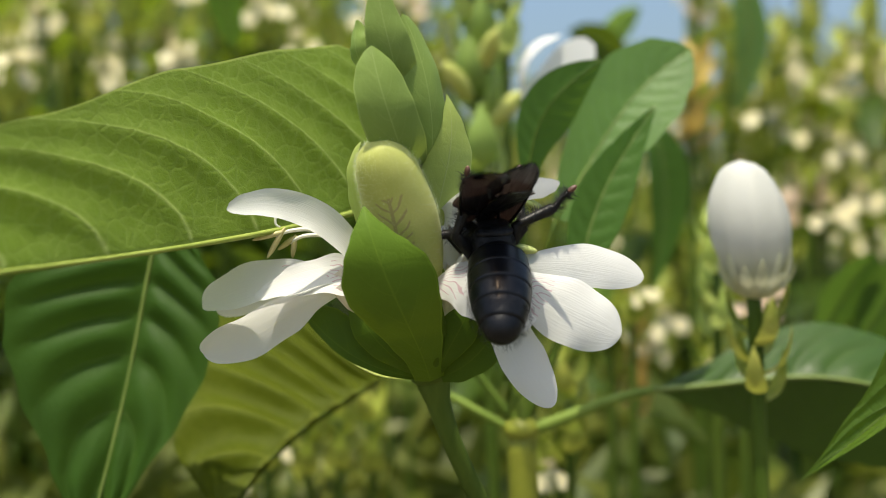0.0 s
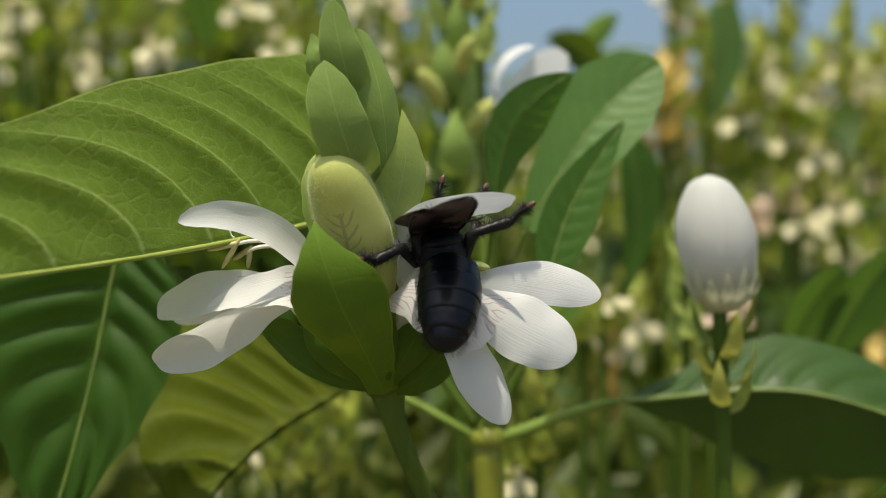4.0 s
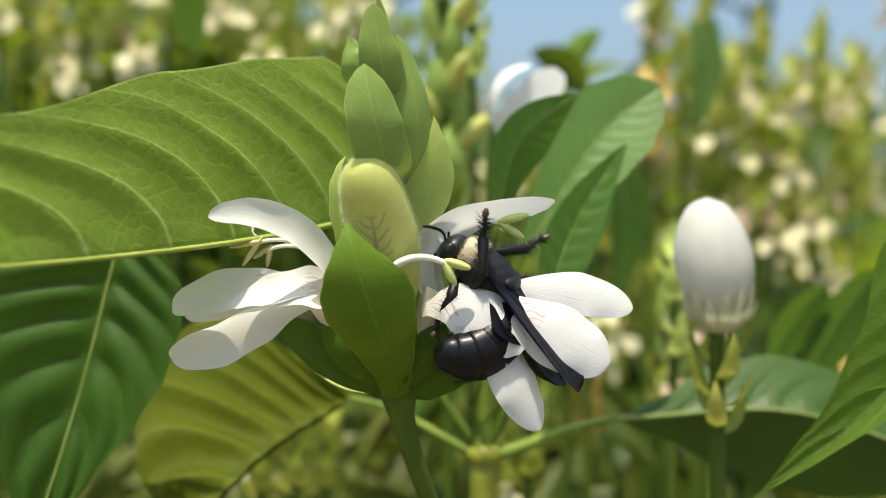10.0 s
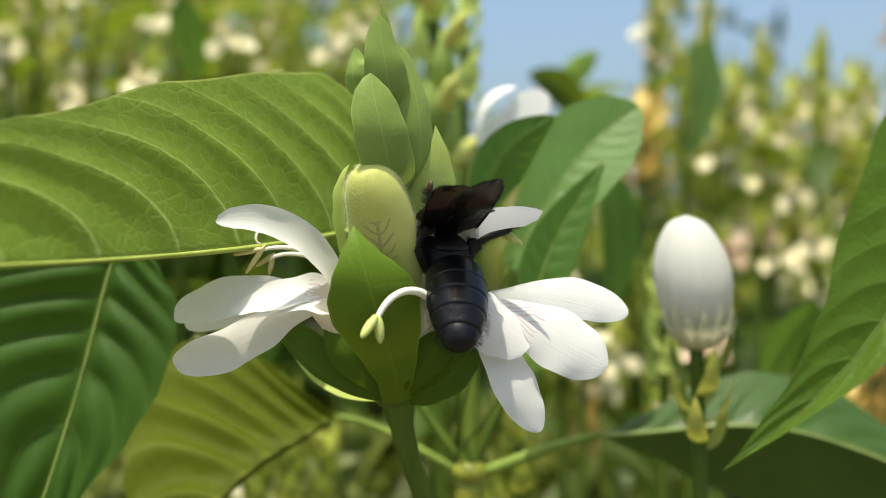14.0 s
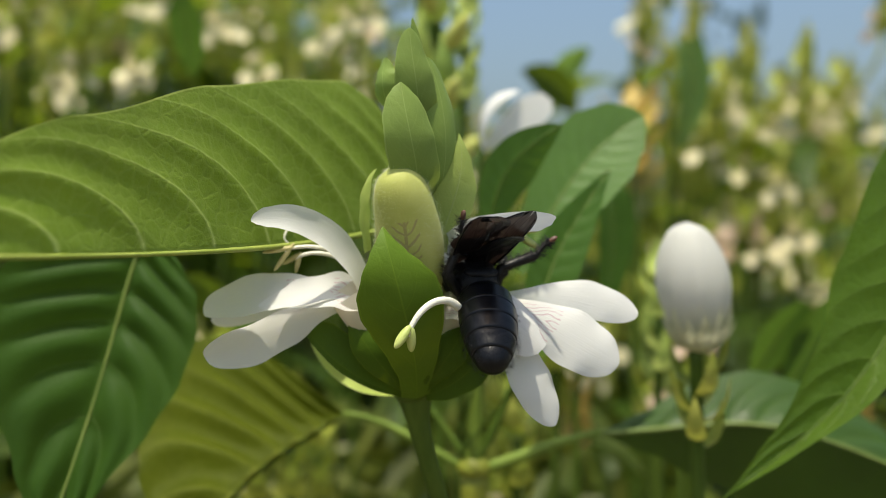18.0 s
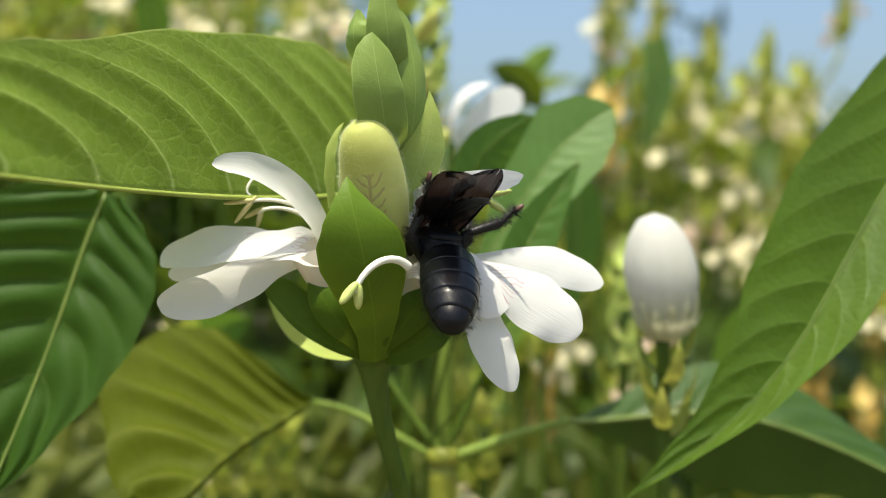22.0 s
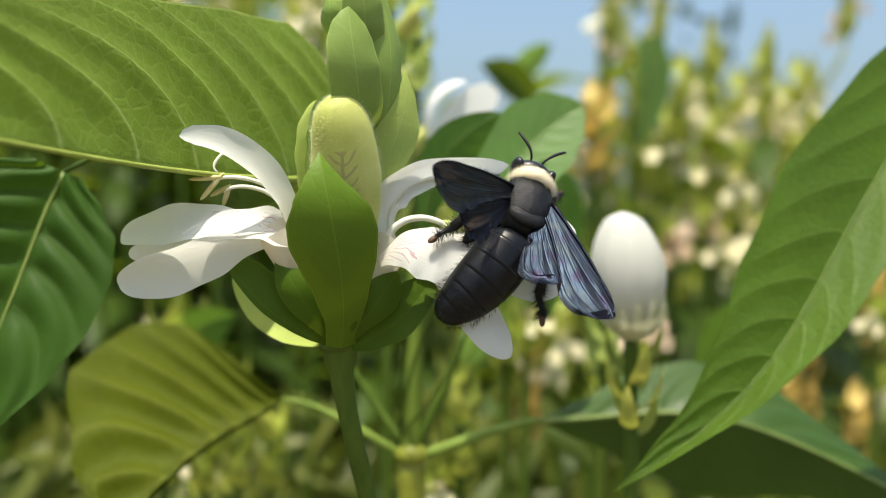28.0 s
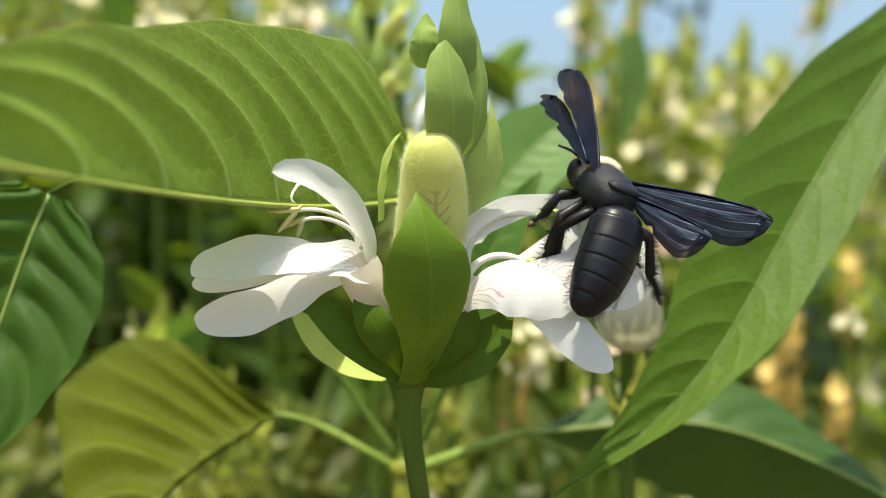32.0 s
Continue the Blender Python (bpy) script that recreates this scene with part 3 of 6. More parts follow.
def shrub(seed, height, label):
    """One upright shrub of the field: stem, leaf pairs, flower spikes with bracts and white blooms. Origin on the ground."""
    r = random.Random(seed)
    ob = new("shrub")
    BASE[ob] = Vector((0, 0, 0))
    tagged(ob, label, "shrub", group="shrubs of the field")
    H = height * 1000
    lean = Vector((r.uniform(-40, 40), r.uniform(-40, 40), 0))
    line = [Vector((0, 0, 0)), Vector((0, 0, H * 0.4)), lean * 0.6 + Vector((0, 0, H * 0.75)), lean + Vector((0, 0, H))]
    part("stem", tube(line, [6, 5, 3, 1.5], 6, 10), M_STEM, ob)
    zs = [H - 75 - i * r.uniform(48, 62) for i in range(11)]
    for i, z in enumerate(zs):
        u = z / H
        c = bez(line, u)
        a0 = i * 1.57 + r.uniform(-0.3, 0.3)
        for sgn in (0, math.pi):
            a = a0 + sgn
            d = Vector((math.cos(a), math.sin(a), 0))
            L = r.uniform(75, 125) * (0.8 if i == 0 else 1)
            up = r.uniform(0.1, 0.8)
            P = [c, c + d * L * 0.33 + Vector((0, 0, L * up * 0.4)), c + d * L * 0.7 + Vector((0, 0, L * up * 0.45)), c + d * L + Vector((0, 0, L * (up * 0.4 - 0.35)))]
            part("leaf", blade(P, Vector((-d.y, d.x, 0)), L * r.uniform(0.17, 0.22), prof_leaf, 8, 4, fold=(14, 14)), M_LEAF_FAR, ob)
    tops = [(line[3], 1.0)] + [(bez(line, zs[k] / H) + Vector((r.uniform(-50, 50), r.uniform(-50, 50), r.uniform(70, 130))), 0.8) for k in range(3)]
    for n, (c, k) in enumerate(tops):
        base = c - Vector((0, 0, 30))
        if n:
            part("side_stem", tube([bez(line, zs[n - 1] / H), bez(line, zs[n - 1] / H) + Vector((0, 0, 30)), base - Vector((0, 0, 20)), base], [2, 1.4], 5, 5), M_STEM_PALE, ob)
        bm = bmesh.new()
        for i in range(14):
            z = i * 4.0 * k
            a = i * 2.4
            d = Vector((math.cos(a), math.sin(a), 0))
            q = base + Vector((0, 0, z))
            s = 1 - 0.5 * i / 14
            blade([q, q + d * 5 * s + Vector((0, 0, 3)), q + d * 6 * s + Vector((0, 0, 9)), q + d * 3 * s + Vector((0, 0, 17))], (-d.y, d.x, 0), 5.0 * s * k, prof_bract, 4, 2, cup=-0.3, bm=bm)
        part("flower_spike", bm, M_BRACT_FAR, ob, "pale green bracted flower spike")
        for i in range(r.choice((1, 1, 2))):
            bm = bmesh.new()
            a = r.uniform(0, 6.28)
            d = Vector((math.cos(a), math.sin(a), 0.5))
            far_flower(bm, base + Vector((0, 0, r.uniform(4, 32))) + d * 4, d, r.uniform(10, 16), r)
            part("bloom", bm, M_FAR_WHITE if r.random() < 0.85 else M_FAR_PINK, ob, "white two-lipped bloom")
    return ob


PROTO = [shrub(s, 1.85, "leafy green shrub with white-flowered spikes") for s in (21, 22, 23, 24, 25)]
spots = []
sr = random.Random(4)
COUNT = 112
for i in range(COUNT):
    y = 0.52 + 1.75 * (i / (COUNT - 1)) ** 1.3
    az = -0.55 + 1.25 * ((i * 0.618) % 1.0)
    # tops: high on one side, lower towards the open sky
    el = 0.36 if az < -0.10 else (0.31 if az < 0.06 else 0.075)
    top = 1.2 + y * (el + sr.uniform(-0.13, 0.03))
    spots.append((az * y, y + 0.13, min(top, 1.8)))
# taller ones that stand out against the sky
spots += [(0.135, 0.613, 1.35), (0.239, 0.508, 1.285), (0.298, 0.585, 1.285)]
for i, (x, y, top) in enumerate(spots):
    ob = PROTO[i] if i < 5 else copy_thing(PROTO[i % 5], Matrix())
    # the foot stays in the soil
    ob.matrix_basis = Matrix.Translation((x, y, top - 1.85)) @ Matrix.Rotation(sr.uniform(0, 6.28), 4, "Z")

# ------------------------------------------------------------------ leaves round the flower


def leaf(name_label, base, mid, side, width, material, fold=(0, 0), cup=0.0, wave=0.0, quilt=0.0, veins=9, sweep=1.0, side_end=None, rib=(0.4, 0.1), prof=prof_leaf, petiole=None, n=60, m=26, rib_mat=None, seed=0.0, group="", stalk=0.0, arch=1.5, fold_end=None, crisp=0.6):
    ob = thing("leaf", base, name_label, "leaf", group)
    part("blade", blade(mid, side, width, prof, n, m, fold, cup, wave, quilt, veins, sweep, side_end, seed, arch=arch, fold_end=fold_end, crisp=crisp), material, ob)
    part("midrib", tube(mid, [rib[0], rib[0] * 0.8, rib[0] * 0.55, rib[1]], 8, 24), rib_mat or M_STEM_PALE, ob, "pale midrib")
    if petiole:
        part("petiole", tube(petiole, [stalk or rib[0] * 1.5, stalk or rib[0] * 1.1, stalk * 0.6 or rib[0]], 8, 12), M_STALK if stalk else M_STEM, ob)
    return ob


JOINT = (18.0, 53.8, -19.4)
# broad leaf behind the spike, seen from below with the sun coming through
broad_leaf = leaf("broad translucent green leaf with curved side veins behind the flower", (4, 14, 22),
     [(3, 16, 27), (-14, 4, 20.0), (-34, -18, 17.5), (-66, -60, 16)], (-0.02, 0.17, 0.98), (24.8, 20), M_LEAF_UNDER,
     fold=(2, 108), cup=0.12, wave=0.3, quilt=1.35, crisp=0.7, veins=10, sweep=1.9, arch=1.9, rib=(0.5, 0.36), petiole=[(-1, 2, 20), (1, 8, 25), (4, 14, 28), (3, 16, 27)], n=120, m=44, rib_mat=M_RIB_PALE,
     prof=knots((0, 0.5), (0.06, 0.82), (0.15, 0.96), (0.3, 0.97), (0.5, 0.88), (0.7, 0.64), (0.88, 0.3), (1, 0.02)))
# dark glossy leaf hanging down behind
dark_leaf = leaf("dark green glossy leaf hanging behind with raised ribs", (-40, 34, 24),
     [(-42.9, 26.0, 20.4), (-46.6, 24.8, 6.2), (-45.2, 25.0, 4.0), (-53.0, 17.6, -29.0)], (1, 0.10, 0.1), (13.2, 20), M_LEAF_RIBBED, fold=(16, 14), quilt=1.7, crisp=1.1, veins=6, sweep=1.9, arch=1.6, rib=(0.4, 0.25), n=80, m=34, rib_mat=M_RIB,
     prof=knots((0, 0.25), (0.08, 0.6), (0.2, 0.88), (0.4, 1.0), (0.6, 0.95), (0.75, 0.75), (0.88, 0.42), (1, 0.02)),
     petiole=[(-3, 6, 20), (-15, 20, 33), (-27, 26, 34), (-42.9, 26.0, 20.4)])
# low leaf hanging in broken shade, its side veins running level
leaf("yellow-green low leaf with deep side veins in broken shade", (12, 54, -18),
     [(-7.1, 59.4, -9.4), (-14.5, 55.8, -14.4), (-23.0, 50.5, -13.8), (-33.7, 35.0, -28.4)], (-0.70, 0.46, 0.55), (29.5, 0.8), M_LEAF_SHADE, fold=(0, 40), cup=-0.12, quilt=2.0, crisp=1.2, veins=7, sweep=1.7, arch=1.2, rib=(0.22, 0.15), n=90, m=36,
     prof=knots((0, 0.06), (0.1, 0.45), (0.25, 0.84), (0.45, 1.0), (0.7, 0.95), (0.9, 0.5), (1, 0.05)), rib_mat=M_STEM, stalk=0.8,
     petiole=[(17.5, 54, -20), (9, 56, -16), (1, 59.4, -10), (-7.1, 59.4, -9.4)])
# long leaf on a pale stalk: one half catches the sky, the other is folded steeply under to keep it in shade
leaf("long dark green leaf held level on a pale stalk", (22, 56, -22),
     [(42.3, 51.5, -12.6), (71.9, 52.2, -12.4), (72.7, 49.1, -4.2), (114.9, 36.8, -27.3)], (0.05, 0.84, 0.54), (15, 18), M_LEAF_DEEP, fold=(4, -80), quilt=0.9, veins=9, sweep=1.5, rib=(0.5, 0.3), n=70, m=30, rib_mat=M_RIB, stalk=1.2,
     prof=knots((0, 0.02), (0.12, 0.3), (0.3, 0.75), (0.5, 1.0), (0.7, 0.92), (0.87, 0.5), (1, 0.02)),
     petiole=[(18, 54, -20), (26, 53, -18.2), (33, 52, -14), (42.3, 51.5, -12.6)])
# leaves standing behind the flower
leaf("dark green upright leaf behind the white flower", (17.8, 36.2, 20),
     [(17.8, 36.2, 23.6), (19.5, 36.5, 33.9), (19.8, 35.1, 39.0), (31.4, 36.3, 45.4)], (0.80, 0.25, -0.45), (5.6, 4.4), M_LEAF_MID, fold=(10, 10), quilt=0.4, veins=9, n=36, m=14, rib_mat=M_STEM, rib=(0.25, 0.1), prof=prof_ovate,
     petiole=[(15.4, 53.5, -10), (16, 46, 6), (17, 38, 14), (17.8, 36.2, 23.6)])
leaf("light green broad leaf with even side veins behind the flower", (23.9, 41.9, 16),
     [(23.9, 41.9, 19.5), (34.2, 43.1, 35.0), (36.9, 45.1, 41.3), (49.0, 46.3, 48.4)], (-0.68, 0.20, 0.70), (8.2, 8.6), M_LEAF_LIGHT, fold=(8, 16), quilt=0.2, veins=10, sweep=1.8, n=50, m=20, rib_mat=M_RIB, rib=(0.25, 0.1),
     prof=knots((0, 0.2), (0.2, 0.6), (0.45, 0.95), (0.7, 1.0), (0.88, 0.72), (0.97, 0.34), (1, 0.03)),
     petiole=[(15.6, 54, -14), (17, 47, 0), (20, 42, 10), (23.9, 41.9, 19.5)])
leaf("pointed green leaf in shade behind the flower", (25.5, 31.9, 6),
     [(25.5, 31.9, 8.4), (27.7, 32.6, 20.7), (30.9, 33.4, 25.8), (39.4, 33.9, 37.6)], (-0.85, 0.15, 0.40), (4.4, 5.0), M_LEAF_MID, fold=(14, 12), quilt=0.4, n=36, m=14, rib_mat=M_RIB, rib=(0.2, 0.1),
     petiole=[(15.2, 54, -17), (19, 44, -8), (23, 33, -2), (25.5, 31.9, 8.4)])
leaf("green leaf hanging on the next shrub", (60.1, 120.8, 44),
     [(60.1, 120.8, 42.4), (65.6, 120.2, 34.9), (67.0, 125.5, 18.2), (60.8, 124.0, -0.8)], (0.95, 0.25, 0.1), (6.5, 5.5), M_LEAF_MID, fold=(14, 12), quilt=0.4, n=36, m=14, rib_mat=M_RIB, rib=(0.3, 0.1),
     petiole=[(58, 150, -1180), (58, 150, -400), (50, 128, 60), (60.1, 120.8, 42.4)])

# leaves of the next shrubs, each on its own stalk from the soil: foot and tip of the blade
NEAR_LEAVES = [
    (114, 123, -18, 128, 110, 12),
    (107, 164, -5, 88, 152, 6),
    (41, 142, -14, 52, 129, 1),
    (105, 124, -14, 114, 111, 8),
    (84, 244, 73, 60, 234, 87),
    (81, 285, 86, 97, 272, 103),
    (-46, 174, -18, -24, 159, -2),
    (-43, 194, -5, -58, 184, 12),
    (27, 176, 47, 20, 165, 74),
    (-57, 202, 78, -60, 190, 104),
]
nr = random.Random(33)
for k, (x0, y0, z0, x1, y1, z1) in enumerate(NEAR_LEAVES):
    a, b = Vector((x0, y0, z0)), Vector((x1, y1, z1))
    L = (b - a).length
    lift = Vector((0, -0.1, 0.16)) * L
    side = (b - a).cross(Vector((nr.uniform(-0.3, 0.3), 1, nr.uniform(0.1, 0.7)))).normalized()
    leaf("green leaf of the next shrub behind the flower", a, [a, a.lerp(b, 0.33) + lift, a.lerp(b, 0.7) + lift, b], side, L * nr.uniform(0.2, 0.27), (M_LEAF_MID, M_LEAF_FAR, M_LEAF_LIGHT)[k % 3],
         fold=(14, 12), quilt=0.3, n=30, m=12, rib_mat=M_RIB, rib=(0.3, 0.1), group="leaves of the next shrubs",
         petiole=[(x0 + nr.uniform(-15, 15), y0 + 40, -1180), (x0, y0 + 35, -300), (x0, y0 + 25, z0 - 12), a])

# leaf that sways in from the side, folded along its midrib
sway_leaf = thing("swaying_leaf", (120, 10, 78), "long pointed green leaf folded along its midrib, swaying beside the flower", "leaf")
SWAY_MID = [(109.7, 13.4, 74.7), (65.8, 5.1, 13.4), (79.7, 2.3, 10.8), (43.8, 3.5, -16.0)]
part("blade", blade(SWAY_MID, (-0.85, 0.0, 0.52), (13.4, 8.0), knots((0, 0.5), (0.15, 1.0), (0.33, 1.16), (0.52, 1.02), (0.73, 0.66), (0.9, 0.26), (1, 0.01)), 90, 34, (-3, -45), 0.05, 0.4, 0.6, 10, 1.5, fold_end=(-3, -85), arch=1.7), M_LEAF_RIGHT, sway_leaf)
part("midrib", tube(SWAY_MID, [0.35, 0.3, 0.22, 0.1], 8, 24), M_STEM, sway_leaf, "pale midrib")
part("petiole", tube([(150, 34, 100), (140, 26, 104), (124, 18, 92), (109.7, 13.4, 74.7)], [1.4, 1.1, 0.9], 8, 12), M_STEM, sway_leaf)
ob = thing("leaf_stalk", (166, 36, -1175), "green stalk beside the flower that bears the swaying leaf", "plant stem")
part("stalk", tube([(156, 44, -1180), (154, 40, -600), (152, 37, -100), (150, 34, 130)], [5, 4, 3, 2], 8, 14), M_STEM, ob)

# stalk behind with its yellow-green joint
ob = thing("side_stalk", (21, 56, -60), "green side stalk with a swollen yellow-green joint behind the flower", "plant stem")
J = Vector(JOINT)
part("stalk", tube([J, J + Vector((0.2, -0.4, 13)), J + Vector((0.2, -0.8, 26)), J + Vector((-0.4, -1, 40))], [1.9, 1.6, 1.4, 1.0], 12, 20), M_STALK, ob)
part("lower_stalk", tube([J + Vector((9, 8, -1160)), J + Vector((4, 4, -280)), J + Vector((0.8, 0.4, -50)), J], [7, 5, 3.2, 2.7], 14, 40), M_STEM_PALE, ob, "thick yellow-green lower stalk")
part("joint", orb(J, (0.05, 0, 1), 2.6, 3.3, 3.3), M_STEM_PALE, ob, "swollen yellow-green joint")
part("side_shoot", tube([J, J + Vector((3, -1, 6)), J + Vector((7, -1, 14)), J + Vector((10, -1, 24))], [1.0, 0.7], 8, 10), M_STEM, ob)
part("side_shoot", tube([J, J + Vector((-4, 1, 5)), J + Vector((-9, 3, 12)), J + Vector((-14, 5, 20))], [1.0, 0.6], 8, 10), M_STEM, ob)

# ------------------------------------------------------------------ the flowering shoot
shoot = thing("flowering_shoot", (0, 0, 0), "flowering shoot with green bracts, downy bud, two white flowers", "flower")
part("stem", tube([(-0.3, 0.3, 1.5), (0.6, 0, -6), (4.6, 1.5, -14), (12, 10, -30)], [2.9, 1.7, 1.4, 1.35, 1.3, 1.4], 14, 30), M_STEM, shoot)
part("lower_stem", tube([(12, 10, -30), (20, 20, -47), (26, 40, -300), (26, 44, -1180)], [1.4, 2.0, 3.5, 6.0], 12, 40), M_STEM, shoot)
part("joint", orb((-0.4, 0.0, 0.7), (-0.2, 0, 1), 1.4, 3.0, 2.8), M_STEM, shoot)
part("axis", tube([(-0.5, 0, 1), (-2, -4, 14), (-4, -9, 28), (-6, -14, 46)], [2.0, 1.8, 1.3, 0.6], 12, 20), M_STEM, shoot)


def bract(mid, side, width, label="", mat=None, cup=0.28, fold=(0, 0), n=30, m=14, prof=prof_bract):
    return part("bract", blade(mid, side, width, prof, n, m, fold, cup, 0.12, seed=width if isinstance(width, (int, float)) else width[0]), mat or M_BRACT, shoot, label)


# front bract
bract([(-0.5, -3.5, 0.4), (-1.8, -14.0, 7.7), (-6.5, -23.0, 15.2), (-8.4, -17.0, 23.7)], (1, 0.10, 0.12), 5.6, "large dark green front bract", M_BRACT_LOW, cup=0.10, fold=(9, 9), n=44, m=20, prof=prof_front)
# low side bracts, in the darkened bract green
bract([(-1.3, -1.5, 0.5), (-7.3, -5.4, 1.8), (-13.0, -4.8, 4.2), (-18.1, -2.0, 11.2)], (0.62, -0.10, 0.78), (4.4, 0.9), "keeled low bract", M_BRACT_SHADED, cup=0.05, fold=(10, -30), prof=prof_low)
bract([(-1.3, -2.5, 0.9), (-5.4, -8.2, 3.8), (-8.6, -8.6, 7.8), (-10.9, -6.0, 11.4)], (0.8, -0.25, 0.55), (2.2, 2.4), "keeled low bract", M_BRACT_SHADED, cup=0.2, prof=prof_ovate)
bract([(1.0, -2.5, 0.9), (4.3, -6.2, 2.6), (6.8, -10.0, 5.5), (10.1, -7.0, 12.3)], (-0.62, -0.10, 0.75), (3.6, 2.6), "keeled low bract", M_BRACT_SHADED, cup=-0.05, fold=(-10, 30), prof=prof_low)
bract([(0.5, -3.0, 1.1), (1.1, -11.0, 5.7), (3.6, -8.5, 8.1), (4.5, -9.0, 11.4)], (0.85, 0.1, -0.45), 2.6, "", M_BRACT_SHADED, cup=0.2, prof=prof_ovate)
bract([(-0.0, -3.5, 1.2), (-0.1, -10.9, 4.7), (0.5, -10.1, 9.2), (0.7, -10.0, 11.6)], (0.9, 0.3, 0.1), 1.5, "", M_BRACT_SHADED, cup=0.3)
# added behind in pale green: stands for the keeled bract's sunlit lower half
bract([(-2.7, 0.4, 0.3), (-6.1, 4.7, -0.5), (-11.7, 7.9, 2.1), (-15.7, 8.9, 7.7)], (-0.60, -0.25, -0.72), (1.6, 3.0), "added pale blade for the sunlit half of the keeled low bract", M_BRACT_PALE, cup=0.1, prof=prof_ovate)
# bracts of the tip
bract([(-3.0, -9.0, 26.6), (-3.7, -17.3, 30.2), (-6.7, -18.2, 36.7), (-7.4, -16.0, 42.2)], (1, 0.2, 0.22), (3.5, 3.3), "pointed upper bract", M_BRACT, cup=0.3, prof=knots((0, 0.7), (0.3, 0.98), (0.55, 1.0), (0.75, 0.9), (0.88, 0.66), (0.96, 0.33), (1, 0.03)))
bract([(-4.1, -10.0, 35.4), (-4.4, -16.9, 40.6), (-6.3, -15.6, 44.4), (-6.7, -15.0, 49.5)], (1, 0.1, 0.12), 2.8, "tip bract", M_BRACT, cup=0.35, prof=prof_blunt)
bract([(-0.7, -9.0, 27.5), (0.6, -14.8, 34.2), (-1.5, -12.4, 42.4), (-3.9, -13.0, 46.4)], (0.85, 0.5, 0.1), 2.9, "side bract of the tip", M_BRACT, cup=0.4, prof=prof_blunt)
bract([(-8.2, -10.0, 39.7), (-9.9, -14.6, 41.9), (-9.6, -11.7, 43.8), (-9.2, -12.5, 45.8)], (0.7, -0.7, 0.1), 2.0, "", M_BRACT, cup=0.5, prof=prof_blunt)
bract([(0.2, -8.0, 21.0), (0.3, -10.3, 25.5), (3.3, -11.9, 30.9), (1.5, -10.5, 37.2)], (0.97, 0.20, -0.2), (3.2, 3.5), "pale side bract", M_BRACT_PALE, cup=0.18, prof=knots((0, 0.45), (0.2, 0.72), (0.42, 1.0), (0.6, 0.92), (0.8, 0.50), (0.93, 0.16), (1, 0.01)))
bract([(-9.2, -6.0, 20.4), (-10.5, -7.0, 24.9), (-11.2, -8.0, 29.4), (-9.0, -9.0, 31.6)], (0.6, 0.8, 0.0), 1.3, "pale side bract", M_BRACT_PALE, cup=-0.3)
bract([(-4, -11, 38), (-5.5, -13, 43), (-6, -14, 47), (-6.4, -14.2, 51)], (0.6, -0.8, 0), 1.8, "", M_BRACT, cup=0.4)

# closed bud
bud_axis = [Vector((-2.8, -5.5, 11)), Vector((-2.8, -9.5, 18)), Vector((-4.4, -12.6, 26)), Vector((-7.6, -14.8, 31.4))]
st = []
for i in range(29):
    u = i / 28
    c, tg = bez(bud_axis, u), slope(bud_axis, u)
    a = tg.cross(Vector((0, 1, 0))).normalized()
    b = a.cross(tg)
    r = (2.2 + 2.3 * math.sin(math.pi * min(1, u * 1.1 + 0.05)) ** 0.8) if u < 0.5 else 4.5 - 1.35 * ((u - 0.5) / 0.5) ** 1.2
    if u > 0.74:
        r *= max(0.01, 1 - ((u - 0.74) / 0.26) ** 2.8) ** (1 / 2.4)
    st.append((c, a * r, b * (r * 0.85)))
bud = part("closed_bud", loft(st, 32), M_BUD, shoot, "closed downy yellow-green bud with a purple net")
bm = bmesh.new()
sp = []
for i in range(5200):
    u = rng.uniform(0.15, 0.999) ** 0.8
    k = min(27, int(u * 28))
    c, a, b = (p.lerp(q, u * 28 - k) for p, q in zip(st[k], st[k + 1]))
    f = rng.uniform(0, 6.283)
    d = a * math.cos(f) + b * math.sin(f)
    sp.append((c + d, d.normalized() + slope(bud_axis, u) * 0.5))
hairs(bm, sp, 0.62, rng, 0.0075)
fuzz = part("down", bm, M_DOWN, shoot, "fine pale down")

# ---- white flowers


def flower(name, label):
    ob = new(name)
    ob.parent = shoot
    BASE[ob] = Vector((0, 0, 0))
    return ob


def petal(name, mid, side, width, parent, mat=None, label="", prof=prof_petal, **kw):
    return part(name, blade(mid, side, width, prof, 40, 20, ease=1.8, **kw), mat or M_PETAL, parent, label)


def stamen(parent, line, anther_way, old=False, size=2.2):
    f = part("stamen", tube(line, [0.40, 0.33, 0.27, 0.22] if old else [0.56, 0.48, 0.42, 0.34], 10, 18), M_FILAMENT, parent, "curved cream stamen")
    tip = Vector(line[3])
    w = Vector(anther_way).normalized()
    across = w.cross(Vector((0, 1, 0.3))).normalized()
    bm = bmesh.new()
    # two pollen sacs that spread from the tip
    for k in (-1, 1):
        d = (w + across * (0.42 * k)).normalized()
        orb(tip + d * size * 0.35 + across * ((0.2 if old else 0.42) * k) - w * 0.5, d, size * 0.78, 0.40 if old else 0.62, 0.36 if old else 0.55, bm=bm)
    a = part("anther", bm, M_ANTHER_OLD if old else M_ANTHER, parent, "withered anther" if old else "green anther")
    return f, a


